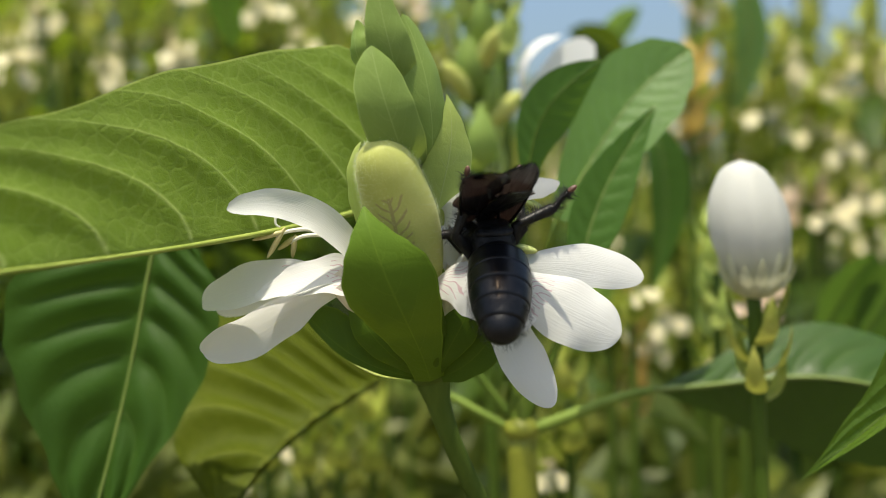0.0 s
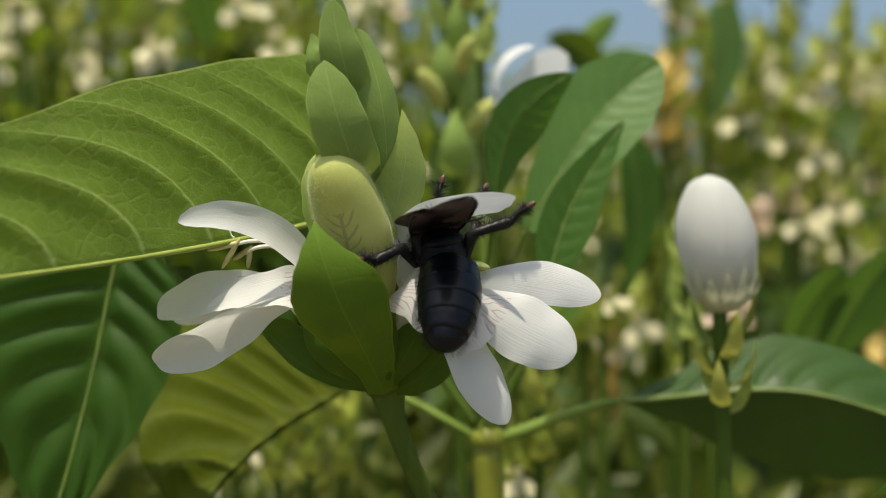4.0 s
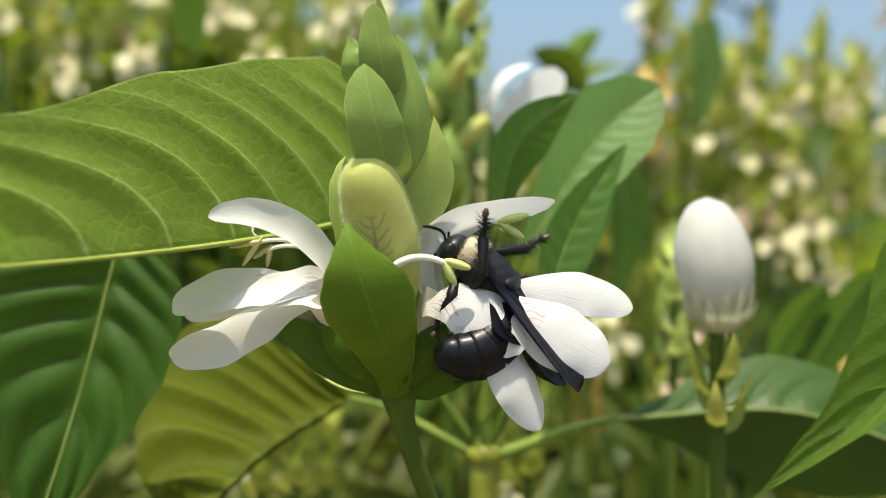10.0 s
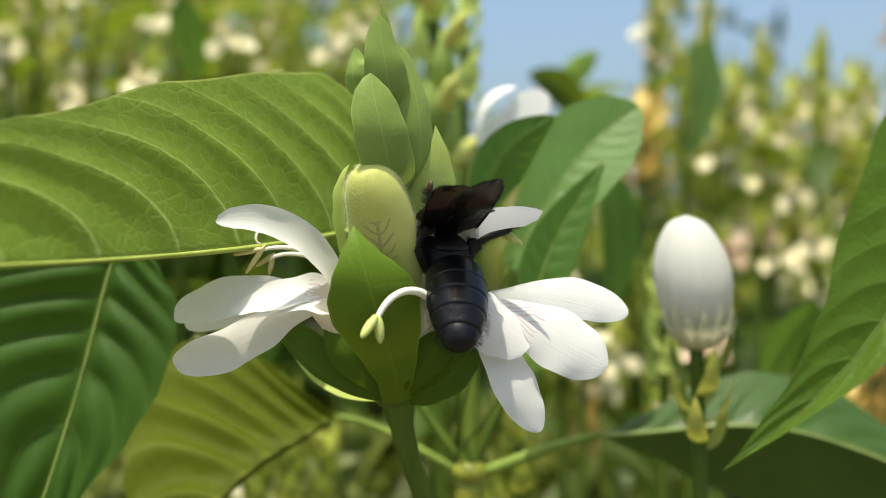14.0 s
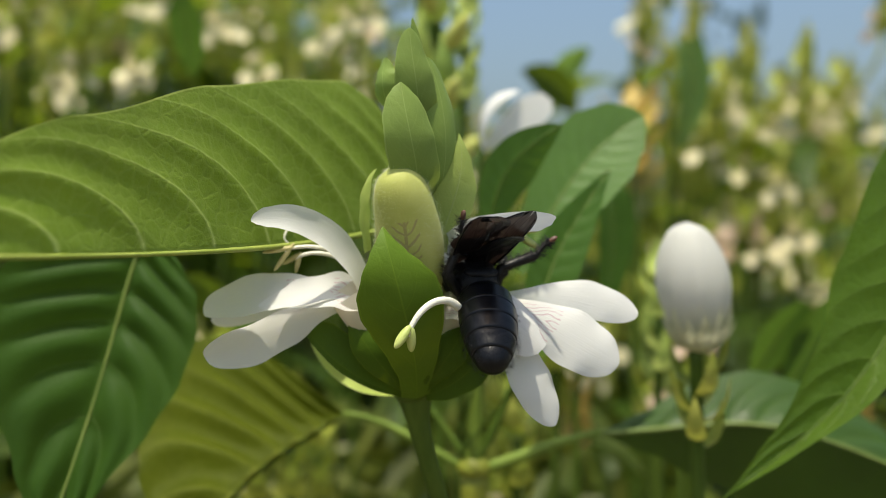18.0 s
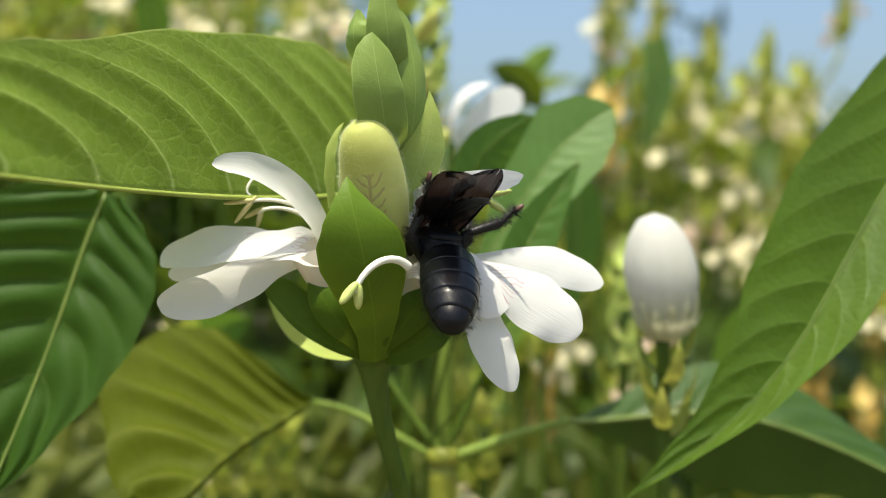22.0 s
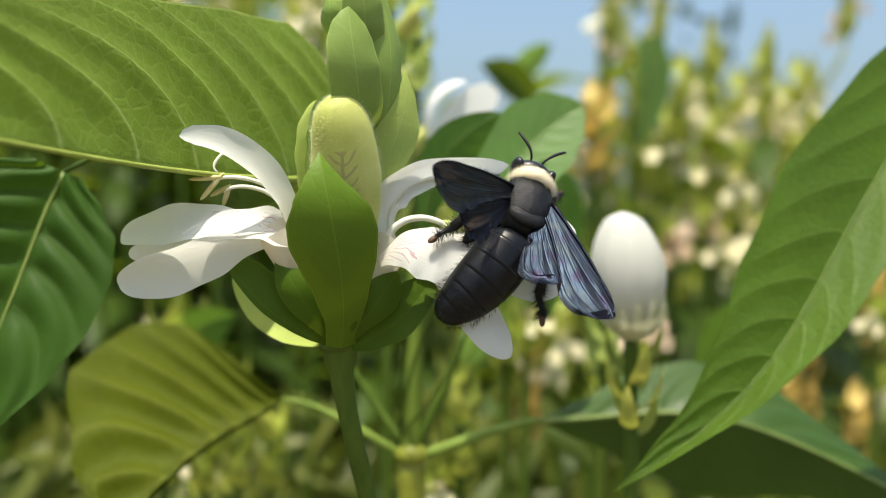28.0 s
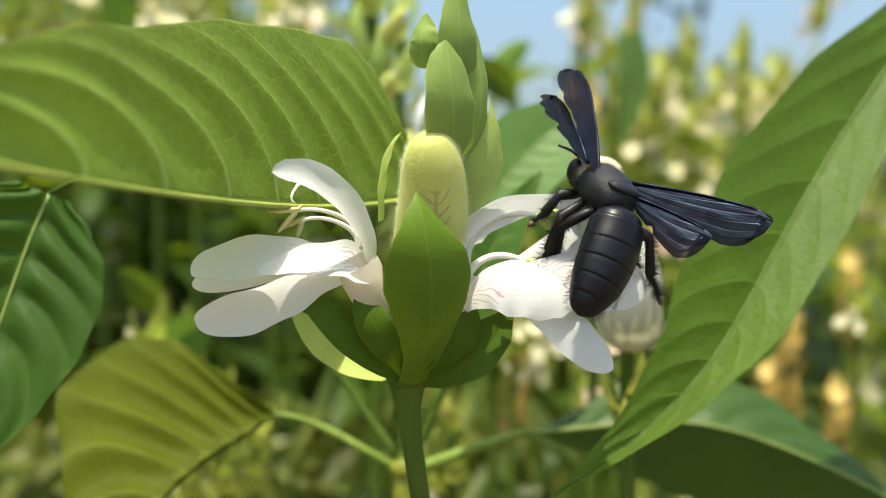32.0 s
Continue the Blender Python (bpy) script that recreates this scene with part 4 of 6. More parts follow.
# left flower: tube is the part, lips and stamens its pieces
left_tube = part("left_flower", tube([(-5.2, -2.0, 6.7), (-7.5, -4.2, 10.6), (-9.7, -4.1, 11.9), (-12.2, -4.0, 15.2)], [1.3, 1.6, 1.9, 2.4], 18, 14, caps=False), M_TUBE, shoot, "two-lipped white flower with cream tube")
petal("upper_lip", [(-9.5, -5.0, 15.5), (-10.5, -5.8, 19.1), (-16.6, -8.8, 25.9), (-24.7, -14.0, 23.2)], (0.40, 0.50, 0.77), (2.3, 2.0), left_tube, prof=prof_tongue, cup=-0.25, wave=0.12)
petal("lower_lip_lobe", [(-12.7, -3.5, 14.2), (-14.6, -5.7, 15.9), (-25.2, -4.1, 13.0), (-30.6, -1.0, 10.6)], (0.12, -0.50, -0.75), (3.1, 3.1), left_tube, M_PETAL_VEIN, cup=0.30, wave=0.25, prof=prof_lobe)
petal("lower_lip_lobe", [(-10.7, -5.0, 12.7), (-14.3, -7.6, 14.5), (-22.9, -8.7, 7.4), (-29.5, -6.0, 4.7)], (0.32, -0.45, 0.75), (3.9, 3.8), left_tube, cup=-0.30, wave=0.25, prof=prof_lobe, seed=1.3)
petal("lower_lip_lobe", [(-13.8, -1.0, 13.0), (-18.2, 3.7, 13.7), (-25.3, 2.3, 9.6), (-29.7, 4.0, 8.8)], (0.2, -0.5, 0.7), (2.2, 2.2), left_tube, cup=0.1, prof=prof_lobe)
petal("lip_foot", [(-7.2, -4.2, 12.6), (-10.5, -6.6, 15.6), (-15.5, -7.4, 15.2), (-23.0, -5.6, 11.8)], (0.15, 0.62, 0.75), (2.9, 3.3), left_tube, M_PETAL_VEIN, "folded foot of the lower lip", prof=knots((0, 0.6), (0.2, 0.85), (0.45, 1.0), (0.75, 0.8), (0.92, 0.45), (1, 0.15)), cup=-0.25, wave=0.3)
part("calyx_tube", tube([(-5.6, -3.6, 6.2), (-7.4, -5.0, 9.2), (-9.0, -5.4, 11.8), (-11.0, -5.4, 14.4)], [1.5, 2.1, 2.6, 2.9], 20, 16, caps=False), M_TUBE, left_tube, "swollen cream foot of the tube")
stamen(left_tube, [(-11.1, -4.5, 16.3), (-9.7, -5.4, 20.8), (-18.0, -4.8, 21.4), (-20.2, -5.0, 19.6)], (-0.80, 0, -0.60), True, 3.0)
stamen(left_tube, [(-10.9, -3.0, 16.4), (-9.9, -2.8, 20.0), (-17.4, -3.4, 20.6), (-18.6, -2.5, 18.6)], (-0.5, 0, -0.85), True, 2.0)
part("style", tube([(-19.5, -3.4, 23.6), (-20.3, -4.6, 22.4), (-20.9, -4.4, 21.1), (-19.8, -4.4, 20.8)], [0.22, 0.16], 6, 8), M_FILAMENT, left_tube)

# right flower
right_tube = part("right_flower", tube([(2.3, -4.0, 7.3), (2.6, -6.7, 9.6), (2.8, -7.1, 12.2), (4.0, -7.5, 15.5)], [1.2, 1.6, 2.0, 2.6], 18, 14, caps=False), M_TUBE, shoot, "two-lipped white flower visited by the bee")
right_lip = petal("upper_lip", [(3.1, -8.0, 13.8), (-2.9, -8.9, 21.1), (3.2, -10.6, 27.0), (17.6, -8.5, 27.7)], (0.55, 0.80, 0.0), (5.2, 1.5), right_tube, prof=knots((0, 0.55), (0.35, 1.0), (0.6, 0.8), (0.8, 0.5), (0.93, 0.42), (0.98, 0.25), (1, 0.06)), cup=-0.10, wave=0.12, side_end=(0.0, 0.70, -0.70), fold=(-12, 20))
lip_lobes = [
    petal("lower_lip_lobe", [(8.4, -10.6, 14.0), (12.2, -15.4, 7.4), (13.0, -15.6, 4.9), (16.5, -14.9, -0.5)], (0.9, 0.15, 0.35), (2.8, 3.0), right_tube, prof=prof_wide, cup=-0.25, wave=0.2),
    petal("lower_lip_lobe", [(7.0, -10.6, 15.4), (12.9, -14.8, 14.4), (20.1, -16.0, 10.5), (24.6, -15.0, 8.1)], (0.42, 0.30, 0.85), (4.0, 4.3), right_tube, M_PETAL_VEIN, "veined middle lobe", cup=-0.2, wave=0.3, prof=prof_lobe),
    petal("lower_lip_lobe", [(8.4, -9.6, 15.6), (16.8, -12.1, 17.6), (22.3, -11.4, 16.9), (28.1, -11.4, 14.6)], (0.12, 0.35, 0.9), (2.6, 3.0), right_tube, cup=-0.15, wave=0.15, prof=prof_lobe),
    petal("lip_foot", [(1.6, -9.6, 13.2), (4.6, -12.8, 16.4), (8.6, -14.6, 14.2), (14.0, -15.3, 9.6)], (0.45, 0.30, 0.85), (3.3, 4.0), right_tube, M_PETAL_VEIN, "folded foot of the lower lip", prof=knots((0, 0.35), (0.2, 0.62), (0.5, 1.0), (0.8, 0.95), (0.95, 0.65), (1, 0.3)), cup=-0.22, wave=0.25),
]
stamen(right_tube, [(4.5, -6.2, 13), (0.5, -6.4, 21), (5, -7.4, 25.6), (12.0, -9.4, 24.4)], (0.97, -0.05, -0.1), False, 2.6)
part("style", tube([(4.0, -6.6, 14), (0.2, -7, 22), (7, -7.6, 27.4), (13.6, -7.8, 25.0)], [0.3, 0.25, 0.2], 6, 16), M_FILAMENT, right_tube)
STAMEN = [(2.7, -8.4, 15.0), (2.8, -9.1, 17.8), (6.4, -10.2, 20.0), (10.4, -10.5, 17.8)]
STAMEN_FOOT = Vector(STAMEN[0])
pulled, pulled_anther = stamen(right_tube, STAMEN, (0.80, -0.1, -0.55), False, 2.2)

# ------------------------------------------------------------------ plants just behind
ob = thing("flower_stalk", (55, 31, -40), "stalk with one large closed white flower bud and pale green sepals", "flower")
part("stem", tube([(80, 60, -1180), (64, 36, -300), (56, 31, -40), (55, 31, 9)], [6, 2.4, 1.5, 1.2], 10, 40), M_STEM, ob)
stt = []
for i in range(29):
    u = i / 28
    r = 6.8 * max(0.0, math.sin(math.pi * (0.10 + 0.84 * u) ** 1.0)) ** 0.66
    if u > 0.9:
        r = min(r, 6.8 * math.sqrt(max(0.0005, 1 - u)) * 1.9)
    stt.append((Vector((55.4 - 2.2 * u, 31, 9.5 + 20.7 * u)), Vector((r, 0, 0)), Vector((0, r, 0))))
bm = loft(stt, 40)
for v in bm.verts:
    q = v.co - Vector((54.5, 31, v.co.z))
    v.co -= Vector((q.x, q.y, 0)) * (0.035 * (0.5 + 0.5 * math.cos(9 * math.atan2(q.y, q.x))))
part("closed_white_bud", bm, M_BUD_WHITE, ob, "closed white bud")
for a in range(14):
    d = Vector((math.cos(a * 0.449 + 0.5), math.sin(a * 0.449 + 0.5), 0))
    c = Vector((55.4, 31, 6.5))
    part("sepal", blade([c, c + d * 4.8 + Vector((0, 0, 1.0)), c + d * 6.5 + Vector((0, 0, 4.5)), c + d * 6.5 + Vector((0, 0, 6.5 + a * 5 % 4 * 1.1))], (-d.y, d.x, 0), 1.2, prof_bract, 12, 6, cup=0.35), M_SEPAL, ob, "brown-streaked green sepal")
for i in range(9):
    a, z = i * 2.4, 2 - i * 1.6
    d = Vector((math.cos(a), math.sin(a), 0))
    c = Vector((55.6, 31, z))
    part("bract", blade([c, c + d * 4, c + d * 6 + Vector((0, 0, 4)), c + d * 5.5 + Vector((0, 0, 9))], (-d.y, d.x, 0), 1.8, prof_bract, 8, 4, cup=0.3), M_BRACT_FAR, ob)

settle(ob, (55, 31, 18))
ob = thing("white_flower", (24, 76, 30), "open white flower on a thin stalk among the leaves behind", "flower")
part("stem", tube([(16, 100, -1180), (18, 80, -200), (20, 76, 10), (22, 75, 46)], [6, 1.6, 1.0, 0.9], 8, 40), M_STEM, ob)
part("upper_lip", blade([(22, 75, 45), (19, 74, 54), (24, 73, 59), (30, 72, 58)], (0.1, 0.9, 0.3), 4.8, prof_lip, 16, 8, cup=-0.3), M_PETAL, ob)
part("lower_lip", blade([(23, 75, 46), (27, 73, 50), (32, 72, 54), (37, 72, 56)], (-0.6, 0.2, 0.7), 3.8, prof_petal, 16, 8), M_PETAL, ob)

settle(ob, (26, 74, 52))

# spike of buds standing behind the tip
ob = thing("bud_spike", (16.6, 118.2, -1175), "green bracted spike of closed buds behind the flower", "flower")
part("stem", tube([(28, 130, -1180), (22, 122, -200), (17, 119, 0), (16.4, 118, 96)], [6, 2, 1.5, 1.1], 8, 40), M_STEM, ob)
for i in range(22):
    a, z = i * 2.4, 24 + i * 3.7
    d = Vector((math.cos(a), math.sin(a), 0))
    c = Vector((16.8 - i * 0.02, 118.2, z))
    s = 1.0 - 0.012 * i
    part("bract", blade([c, c + d * 7 * s + Vector((0, 0, 2)), c + d * 8.5 * s + Vector((0, 0, 9)), c + d * 4.5 * s + Vector((0, 0, 17))], (-d.y, d.x, 0), 4.4 * s, prof_bract, 10, 6, cup=0.3), M_BRACT if i % 3 else M_BRACT_PALE, ob)
for i, (a, z) in enumerate(((-0.4, 40), (-1.2, 54), (-2.4, 47), (-0.9, 70), (-2.0, 80))):
    d = Vector((math.cos(a), math.sin(a), 0.9)).normalized()
    part("closed_bud", orb(Vector((16.8, 118.2, z)) + d * 9, d, 6.5, 2.3, 2.3, n=14, steps=10), M_BUD, ob, "closed yellow-green bud")

# hanging leaf and orange withered spike farther back
SK = Vector((142.1, 281.0, 110.3))
leaf("pale green leaf hanging from a stalk against the sky", SK,
     [SK, (146.0, 281.0, 93.4), (146.3, 280.8, 86.2), (138.0, 281.6, 60.2)], (1, 0.2, 0.05), 8.5, M_LEAF_LIGHT, fold=(15, 15), n=24, m=10, rib=(0.5, 0.3), prof=prof_blunt,
     petiole=[SK + Vector((20, 20, -1290)), SK + Vector((14, 16, -300)), SK + Vector((16, 4, 10)), SK])
OR = Vector((85.3, 140.0, 65.1))
ob = thing("withered_spike", OR - Vector((0, 0, 30)), "withered orange-brown flower spike among the green", "flower")
part("stem", tube([OR + Vector((10, 10, -1400)), OR + Vector((6, 6, -400)), OR + Vector((2, 2, -60)), OR + Vector((0, 0, 12))], [5, 2.5, 1.6, 1.0], 8, 30), M_STEM, ob)
for i in range(12):
    a, z = i * 2.4, -14 + i * 2.2
    d = Vector((math.cos(a), math.sin(a), 0))
    c = OR + Vector((0, 0, z))
    part("bract", blade([c, c + d * 6 + Vector((0, 0, 2)), c + d * 9 + Vector((0, 0, 5)), c + d * 10 + Vector((0, 0, 11))], (-d.y, d.x, 0), 3.4, prof_bract, 6, 4, cup=0.3), M_ORANGE, ob)

settle(ob, OR, 1.3)

# single spikes of the field that stand out behind the flower
SPIKES = [
    (151, 260, 96.3, "c"),
    (152.6, 230, 81.6, "c"),
    (206.3, 300, 134.4, "c"),
    (267.4, 330, 128.9, "c"),
    (172.7, 240, 59.5, "w"),
    (164.8, 200, 46.3, "w"),
    (152.6, 220, 48.9, "p"),
    (75.7, 90, 10.9, "g"),
    (70.8, 150, -1.4, "w"),
    (49.5, 140, -41.7, "w"),
    (187.2, 170, 3.5, "o"),
    (194.6, 190, -16.3, "o"),
    (-27.9, 150, -11.6, "w"),
    (27.4, 130, 78.9, "g"),
    (-29.3, 160, -50.2, "w"),
    (-12.3, 150, -42.4, "y"),
    (-121.5, 220, 64.6, "c"),
    (-95.8, 260, 83.7, "w"),
    (3.2, 200, 105.7, "w"),
    (-26.7, 220, 81, "w"),
    (-152, 300, 74.4, "c"),
    (-113, 320, 85.6, "w"),
    (102.9, 150, -11.5, "p"),
    (242.3, 210, 31.5, "o"),
    (264, 230, 1.8, "w"),
    (218.4, 180, -20.9, "o"),
    (10.3, 200, -50, "y"),
    (185.7, 260, 22.5, "y"),
    (59.1, 160, -24, "y"),
    (-28, 170, -58.1, "y"),
    (152.2, 220, 99.9, "c"),
    (187.7, 238, 104.1, "c"),
    (157.3, 200, 54.0, "p"),
    (179.8, 200, 54.6, "w"),
    (175.6, 210, 68.8, "c"),
    (204.2, 250, 118.7, "c"),
    (212.0, 233, 112.8, "c"),
    (138.1, 200, 10.8, "p"),
    (111.6, 210, -1.1, "c"),
    (154.9, 245, 80.4, "y"),
    (178.5, 241, 85.5, "c"),
    (204.7, 220, 84.0, "y"),
    (132.9, 248, 89.5, "y"),
    (-98.3, 231, 73.4, "c"),
    (-67.5, 225, 81.4, "w"),
    (-120.1, 242, 88.0, "w"),
    (-1.4, 221, 97.8, "c"),
    (-93.7, 253, 98.6, "y"),
    (-43.7, 252, 104.5, "c"),
    (-115.5, 256, 103.6, "c"),
    (-20.5, 272, 116.0, "y"),
    (-66.6, 279, 115.3, "c"),
    (131.5, 223, 109.6, "y"),
    (193.1, 200, 37.2, "w"),
    (126.9, 222, 16.9, "y"),
]
KINDS = {
    "c": ("cream-yellow flower spike in the field behind", M_BRACT_FAR, M_FAR_WHITE, 12, 1),
    "w": ("small white bloom with green bracts in the field behind", M_BRACT_FAR, M_FAR_WHITE, 6, 1),
    "p": ("faded peach bloom with green bracts in the field behind", M_BRACT_FAR, M_FAR_PINK, 6, 2),
    "g": ("pale green bud spike in the field behind", M_BRACT_PALE, M_FAR_WHITE, 12, 0),
    "o": ("orange-brown withered spike in the field behind", M_ORANGE, M_FAR_PINK, 12, 0),
    "y": ("yellow-green bud spike in the field behind", M_BRACT_FAR, M_FAR_WHITE, 10, 0),
}
# lower ones that show under the flower
LOW_SPIKES = [(31.4, 97.5, -35.8, "w"), (33.5, 92.4, -26.5, "y"), (57.9, 159.7, -20.5, "y"), (66, 168, -26, "o"), (59.2, 139.6, -8.6, "w"), (81.4, 116.2, -9.2, "y"), (85.1, 117.9, -3.6, "p"), (186.9, 172.0, -5.7, "w"), (28.0, 108.0, -44.0, "w"), (-21.2, 130.1, -37.0, "y"), (-39.4, 122.5, -40.0, "w"), (-38.8, 173.5, -14.0, "w"), (-24.6, 150.9, -31.9, "y"), (-14.0, 160.0, -45.0, "y")]
sr = random.Random(17)
PLACES = [(settled((x, y, z), 1.25 if y >= 200 else 1.0), y, kind) for x, y, z, kind in SPIKES] + [(Vector((x, y, z)), y, kind) for x, y, z, kind in LOW_SPIKES]
for c0, y, kind in PLACES:
    label, mat, bloom_mat, count, blooms = KINDS[kind]
    ob = thing("flower_spike", c0 - Vector((0, 0, 20)), label, "flower", group="spikes behind the flower")
    foot = Vector((c0.x + sr.uniform(-20, 20), c0.y + sr.uniform(10, 60), -1180))
    part("stem", tube([foot, foot.lerp(c0, 0.6), c0 - Vector((0, 0, 60)), c0 + Vector((0, 0, 4))], [5, 3, 1.6, 1.0], 6, 24), M_STEM, ob)
    k = 0.8 + c0.y / 500
    for i in range(count):
        a, dz = i * 2.4, (i - count / 2) * 2.6 * k
        d = Vector((math.cos(a), math.sin(a), 0))
        q = c0 + Vector((0, 0, dz))
        part("bract", blade([q, q + d * 4 * k + Vector((0, 0, 2)), q + d * 5.5 * k + Vector((0, 0, 5 * k)), q + d * 4 * k + Vector((0, 0, 10 * k))], (-d.y, d.x, 0), 2.9 * k, prof_bract, 4, 2, cup=0.3), mat, ob)
    for i in range(blooms + (1 if y >= 200 and blooms else 0)):
        a = sr.uniform(3.3, 6.1)
        d = Vector((math.cos(a), math.sin(a), sr.uniform(-0.2, 0.5)))
        bm = bmesh.new()
        far_flower(bm, c0 + d * 3 + Vector((0, 0, sr.uniform(-6, 6))), d, (6.0 if y < 200 else 8) * k, sr)
        part("bloom", bm, bloom_mat, ob)

# ------------------------------------------------------------------ the bee, in millimetres: x to its right, y ahead, z its back
bee = new("carpenter_bee")
BASE[bee] = Vector((0, 0, 0))
tagged(bee, "large black bee with cream collar and frayed blue-black wings", "bee")
thorax = part("thorax", orb((0, 0, 0), (0, 1, 0), 4.4, 3.4, 3.1, power=2.4, n=32, steps=20), M_BEE_THORAX, bee, "punctured black thorax")
part("scutellum", orb((0, -2.6, 1.9), (0, 1, 0), 1.4, 2.5, 0.8), M_BEE_THORAX, thorax)
# collar of cream hair
bm = bmesh.new()
sp = []
for i in range(5200):
    a, y = rng.gauss(1.57, 0.6), rng.uniform(2.5, 4.3)
    k = math.sqrt(max(0.05, 1 - (abs(y) / 4.9) ** 2.4))
    d = Vector((math.cos(a), 0, math.sin(a)))
    sp.append((Vector((d.x * 3.4 * k, y, d.z * 3.1 * k)), d + Vector((0, -0.5 if y < 2.6 else 0.5, 0))))
hairs(bm, sp, 1.0, rng, 0.024, 0.7)
part("collar", bm, M_COLLAR, thorax, "cream hair collar")
# short black hair on the flanks
bm = bmesh.new()
sp = []
for i in range(700):
    a, y = rng.uniform(2.6, 6.8), rng.uniform(-3.6, 2.0)
    k = (1 - (abs(y) / 4.4) ** 2.4) ** (1 / 2.4)
    d = Vector((math.cos(a), 0, math.sin(a)))
    sp.append((Vector((d.x * 3.4 * k, y, d.z * 3.1 * k)), d))
hairs(bm, sp, 0.8, rng, 0.025, 0.5)
part("flank_hair", bm, M_BEE_LEG, thorax, "black flank hair")

head = part("head", orb((0, 5.4, -0.6), (0, 1, 0), 1.6, 2.75, 2.3, n=28), M_BEE, bee, "smooth black head")
for sx in (-1, 1):
    part("eye", orb((sx * 2.2, 5.5, -0.3), (0.1 * sx, 0.2, 1), 1.6, 0.8, 1.1), M_BEE, head, "glossy compound eye")
    part("antenna", tube([(sx * 0.7, 6.8, 0.1), (sx * 1.0, 7.6, 1.2), (sx * 1.7, 8.4, 1.3), (sx * 3.4, 10.0, 0.8)], [0.15, 0.15, 0.2, 0.22, 0.18], 8, 14), M_BEE_LEG, head, "bent antenna")
part("jaw", orb((0, 6.2, -2.0), (0, 0.5, -1), 1.0, 0.9, 0.5), M_BEE, head)

# abdomen: six overlapping plates, each a piece of its own
SEG = [(2.2, 3.0), (2.5, 3.65), (2.5, 3.8), (2.4, 3.65), (2.3, 3.25), (2.3, 2.45)]
plates = []
for i, (ln, r) in enumerate(SEG):
    rn = SEG[i + 1][1] if i < 5 else 0.25
    r0 = r * (0.72 if i == 0 else 0.99)
    st = []
    for k in range(9):
        u = k / 8
        y = 0.5 - (ln + 0.75) * u
        rr = r0 + (r - r0) * min(1, u * 2.5) + (rn * 1.01 - r) * max(0, u - 0.35) / 0.65 * 0.9
        if i == 0 and u < 0.3:
            rr *= 0.55 + 1.5 * u
        if i == 5:
            rr = r * math.sqrt(max(0.012, 1 - u**2.2))
        if u > 0.93 and i < 5:
            rr -= 0.04
        st.append((Vector((0, y, 0)), Vector((rr, 0, 0)), Vector((0, 0, rr * 0.86))))
    bm = loft(st, 32)
    sp = []
    for k in range(150 if i < 4 else 320):
        a, y = rng.uniform(0, 6.283), rng.uniform(-ln, 0)
        if i < 4 and 0.5 < a < 2.64:
            continue
        d = Vector((math.cos(a), 0, math.sin(a)))
        kk = 1.0 if i < 5 else math.sqrt(max(0.05, 1 - (-y / (ln + 0.6)) ** 2.2))
        sp.append((Vector((d.x * r * kk, y, d.z * r * 0.86 * kk)), d + Vector((0, -1.0, 0))))
    hairs(bm, sp, 0.6 if i < 4 else 0.8, rng, 0.02, 0.4)
    plates.append(part("abdomen_plate", bm, M_BEE_BAND, bee, "black abdomen plate"))
bm = orb((0, -4.2, -0.5), (0, 1, 0), 1.0, 1.0, 0.9)
part("waist", bm, M_BEE, bee)


def wing_outline(u):
    return (0.10 + 0.90 * min(1.0, (u / 0.72)) ** 0.85) * math.sqrt(max(0.0, 1 - max(0, (u - 0.72) / 0.28) ** 2.4))


def wing_mesh(length, front, back, seed, ragged):
    """A wing along +x with its front edge to +y: ribbed film with a frayed tip."""
    r = random.Random(seed)
    bm = bmesh.new()
    uvl = bm.loops.layers.uv.verify()
    n, m = 40, 16
    grid = []
    for i in range(n + 1):
        u = i / n
        row = []
        for j in range(m + 1):
            v = j / m
            w = wing_outline(u)
            y = front * (0.25 + 0.75 * w) * (0.5 if u < 0.02 else 1) * (1 - v) * 0.55 - back * w * v
            z = 0.06 * math.sin(v * 5.5 * math.pi) * w * (0.3 + 0.7 * v) - 0.9 * v * v * w + 0.5 * u * u
            # frayed outer margin: torn back unevenly
            tear = max(0.0, noise.noise(Vector((v * 7.0 + seed, 3.1, seed * 1.7)))) * ragged * 0.20
            bite = max(0.0, noise.noise(Vector((u * 9.0 + seed, 8.2, seed)))) * ragged * 0.45 * v * v * v
            row.append((bm.verts.new((u * length * (1 - tear * u**6), y + back * w * bite, z)), u, v))
        grid.append(row)
    for i in range(n):
        for j in range(m):
            q = (grid[i][j], grid[i + 1][j], grid[i + 1][j + 1], grid[i][j + 1])
            f = bm.faces.new([k[0] for k in q])
            for lp, k in zip(f.loops, q):
                lp[uvl].uv = k[1:]
    loose = [v for v in bm.verts if not v.link_faces]
    bmesh.ops.delete(bm, geom=loose, context="VERTS")
    tube([(0, front * 0.13, 0.05), (length * 0.3, front * 0.42, 0.1), (length * 0.6, front * 0.56, 0.25), (length * 0.88, front * 0.40, 0.45)], [0.28, 0.2, 0.16, 0.08], 6, 16, bm=bm)
    return bm


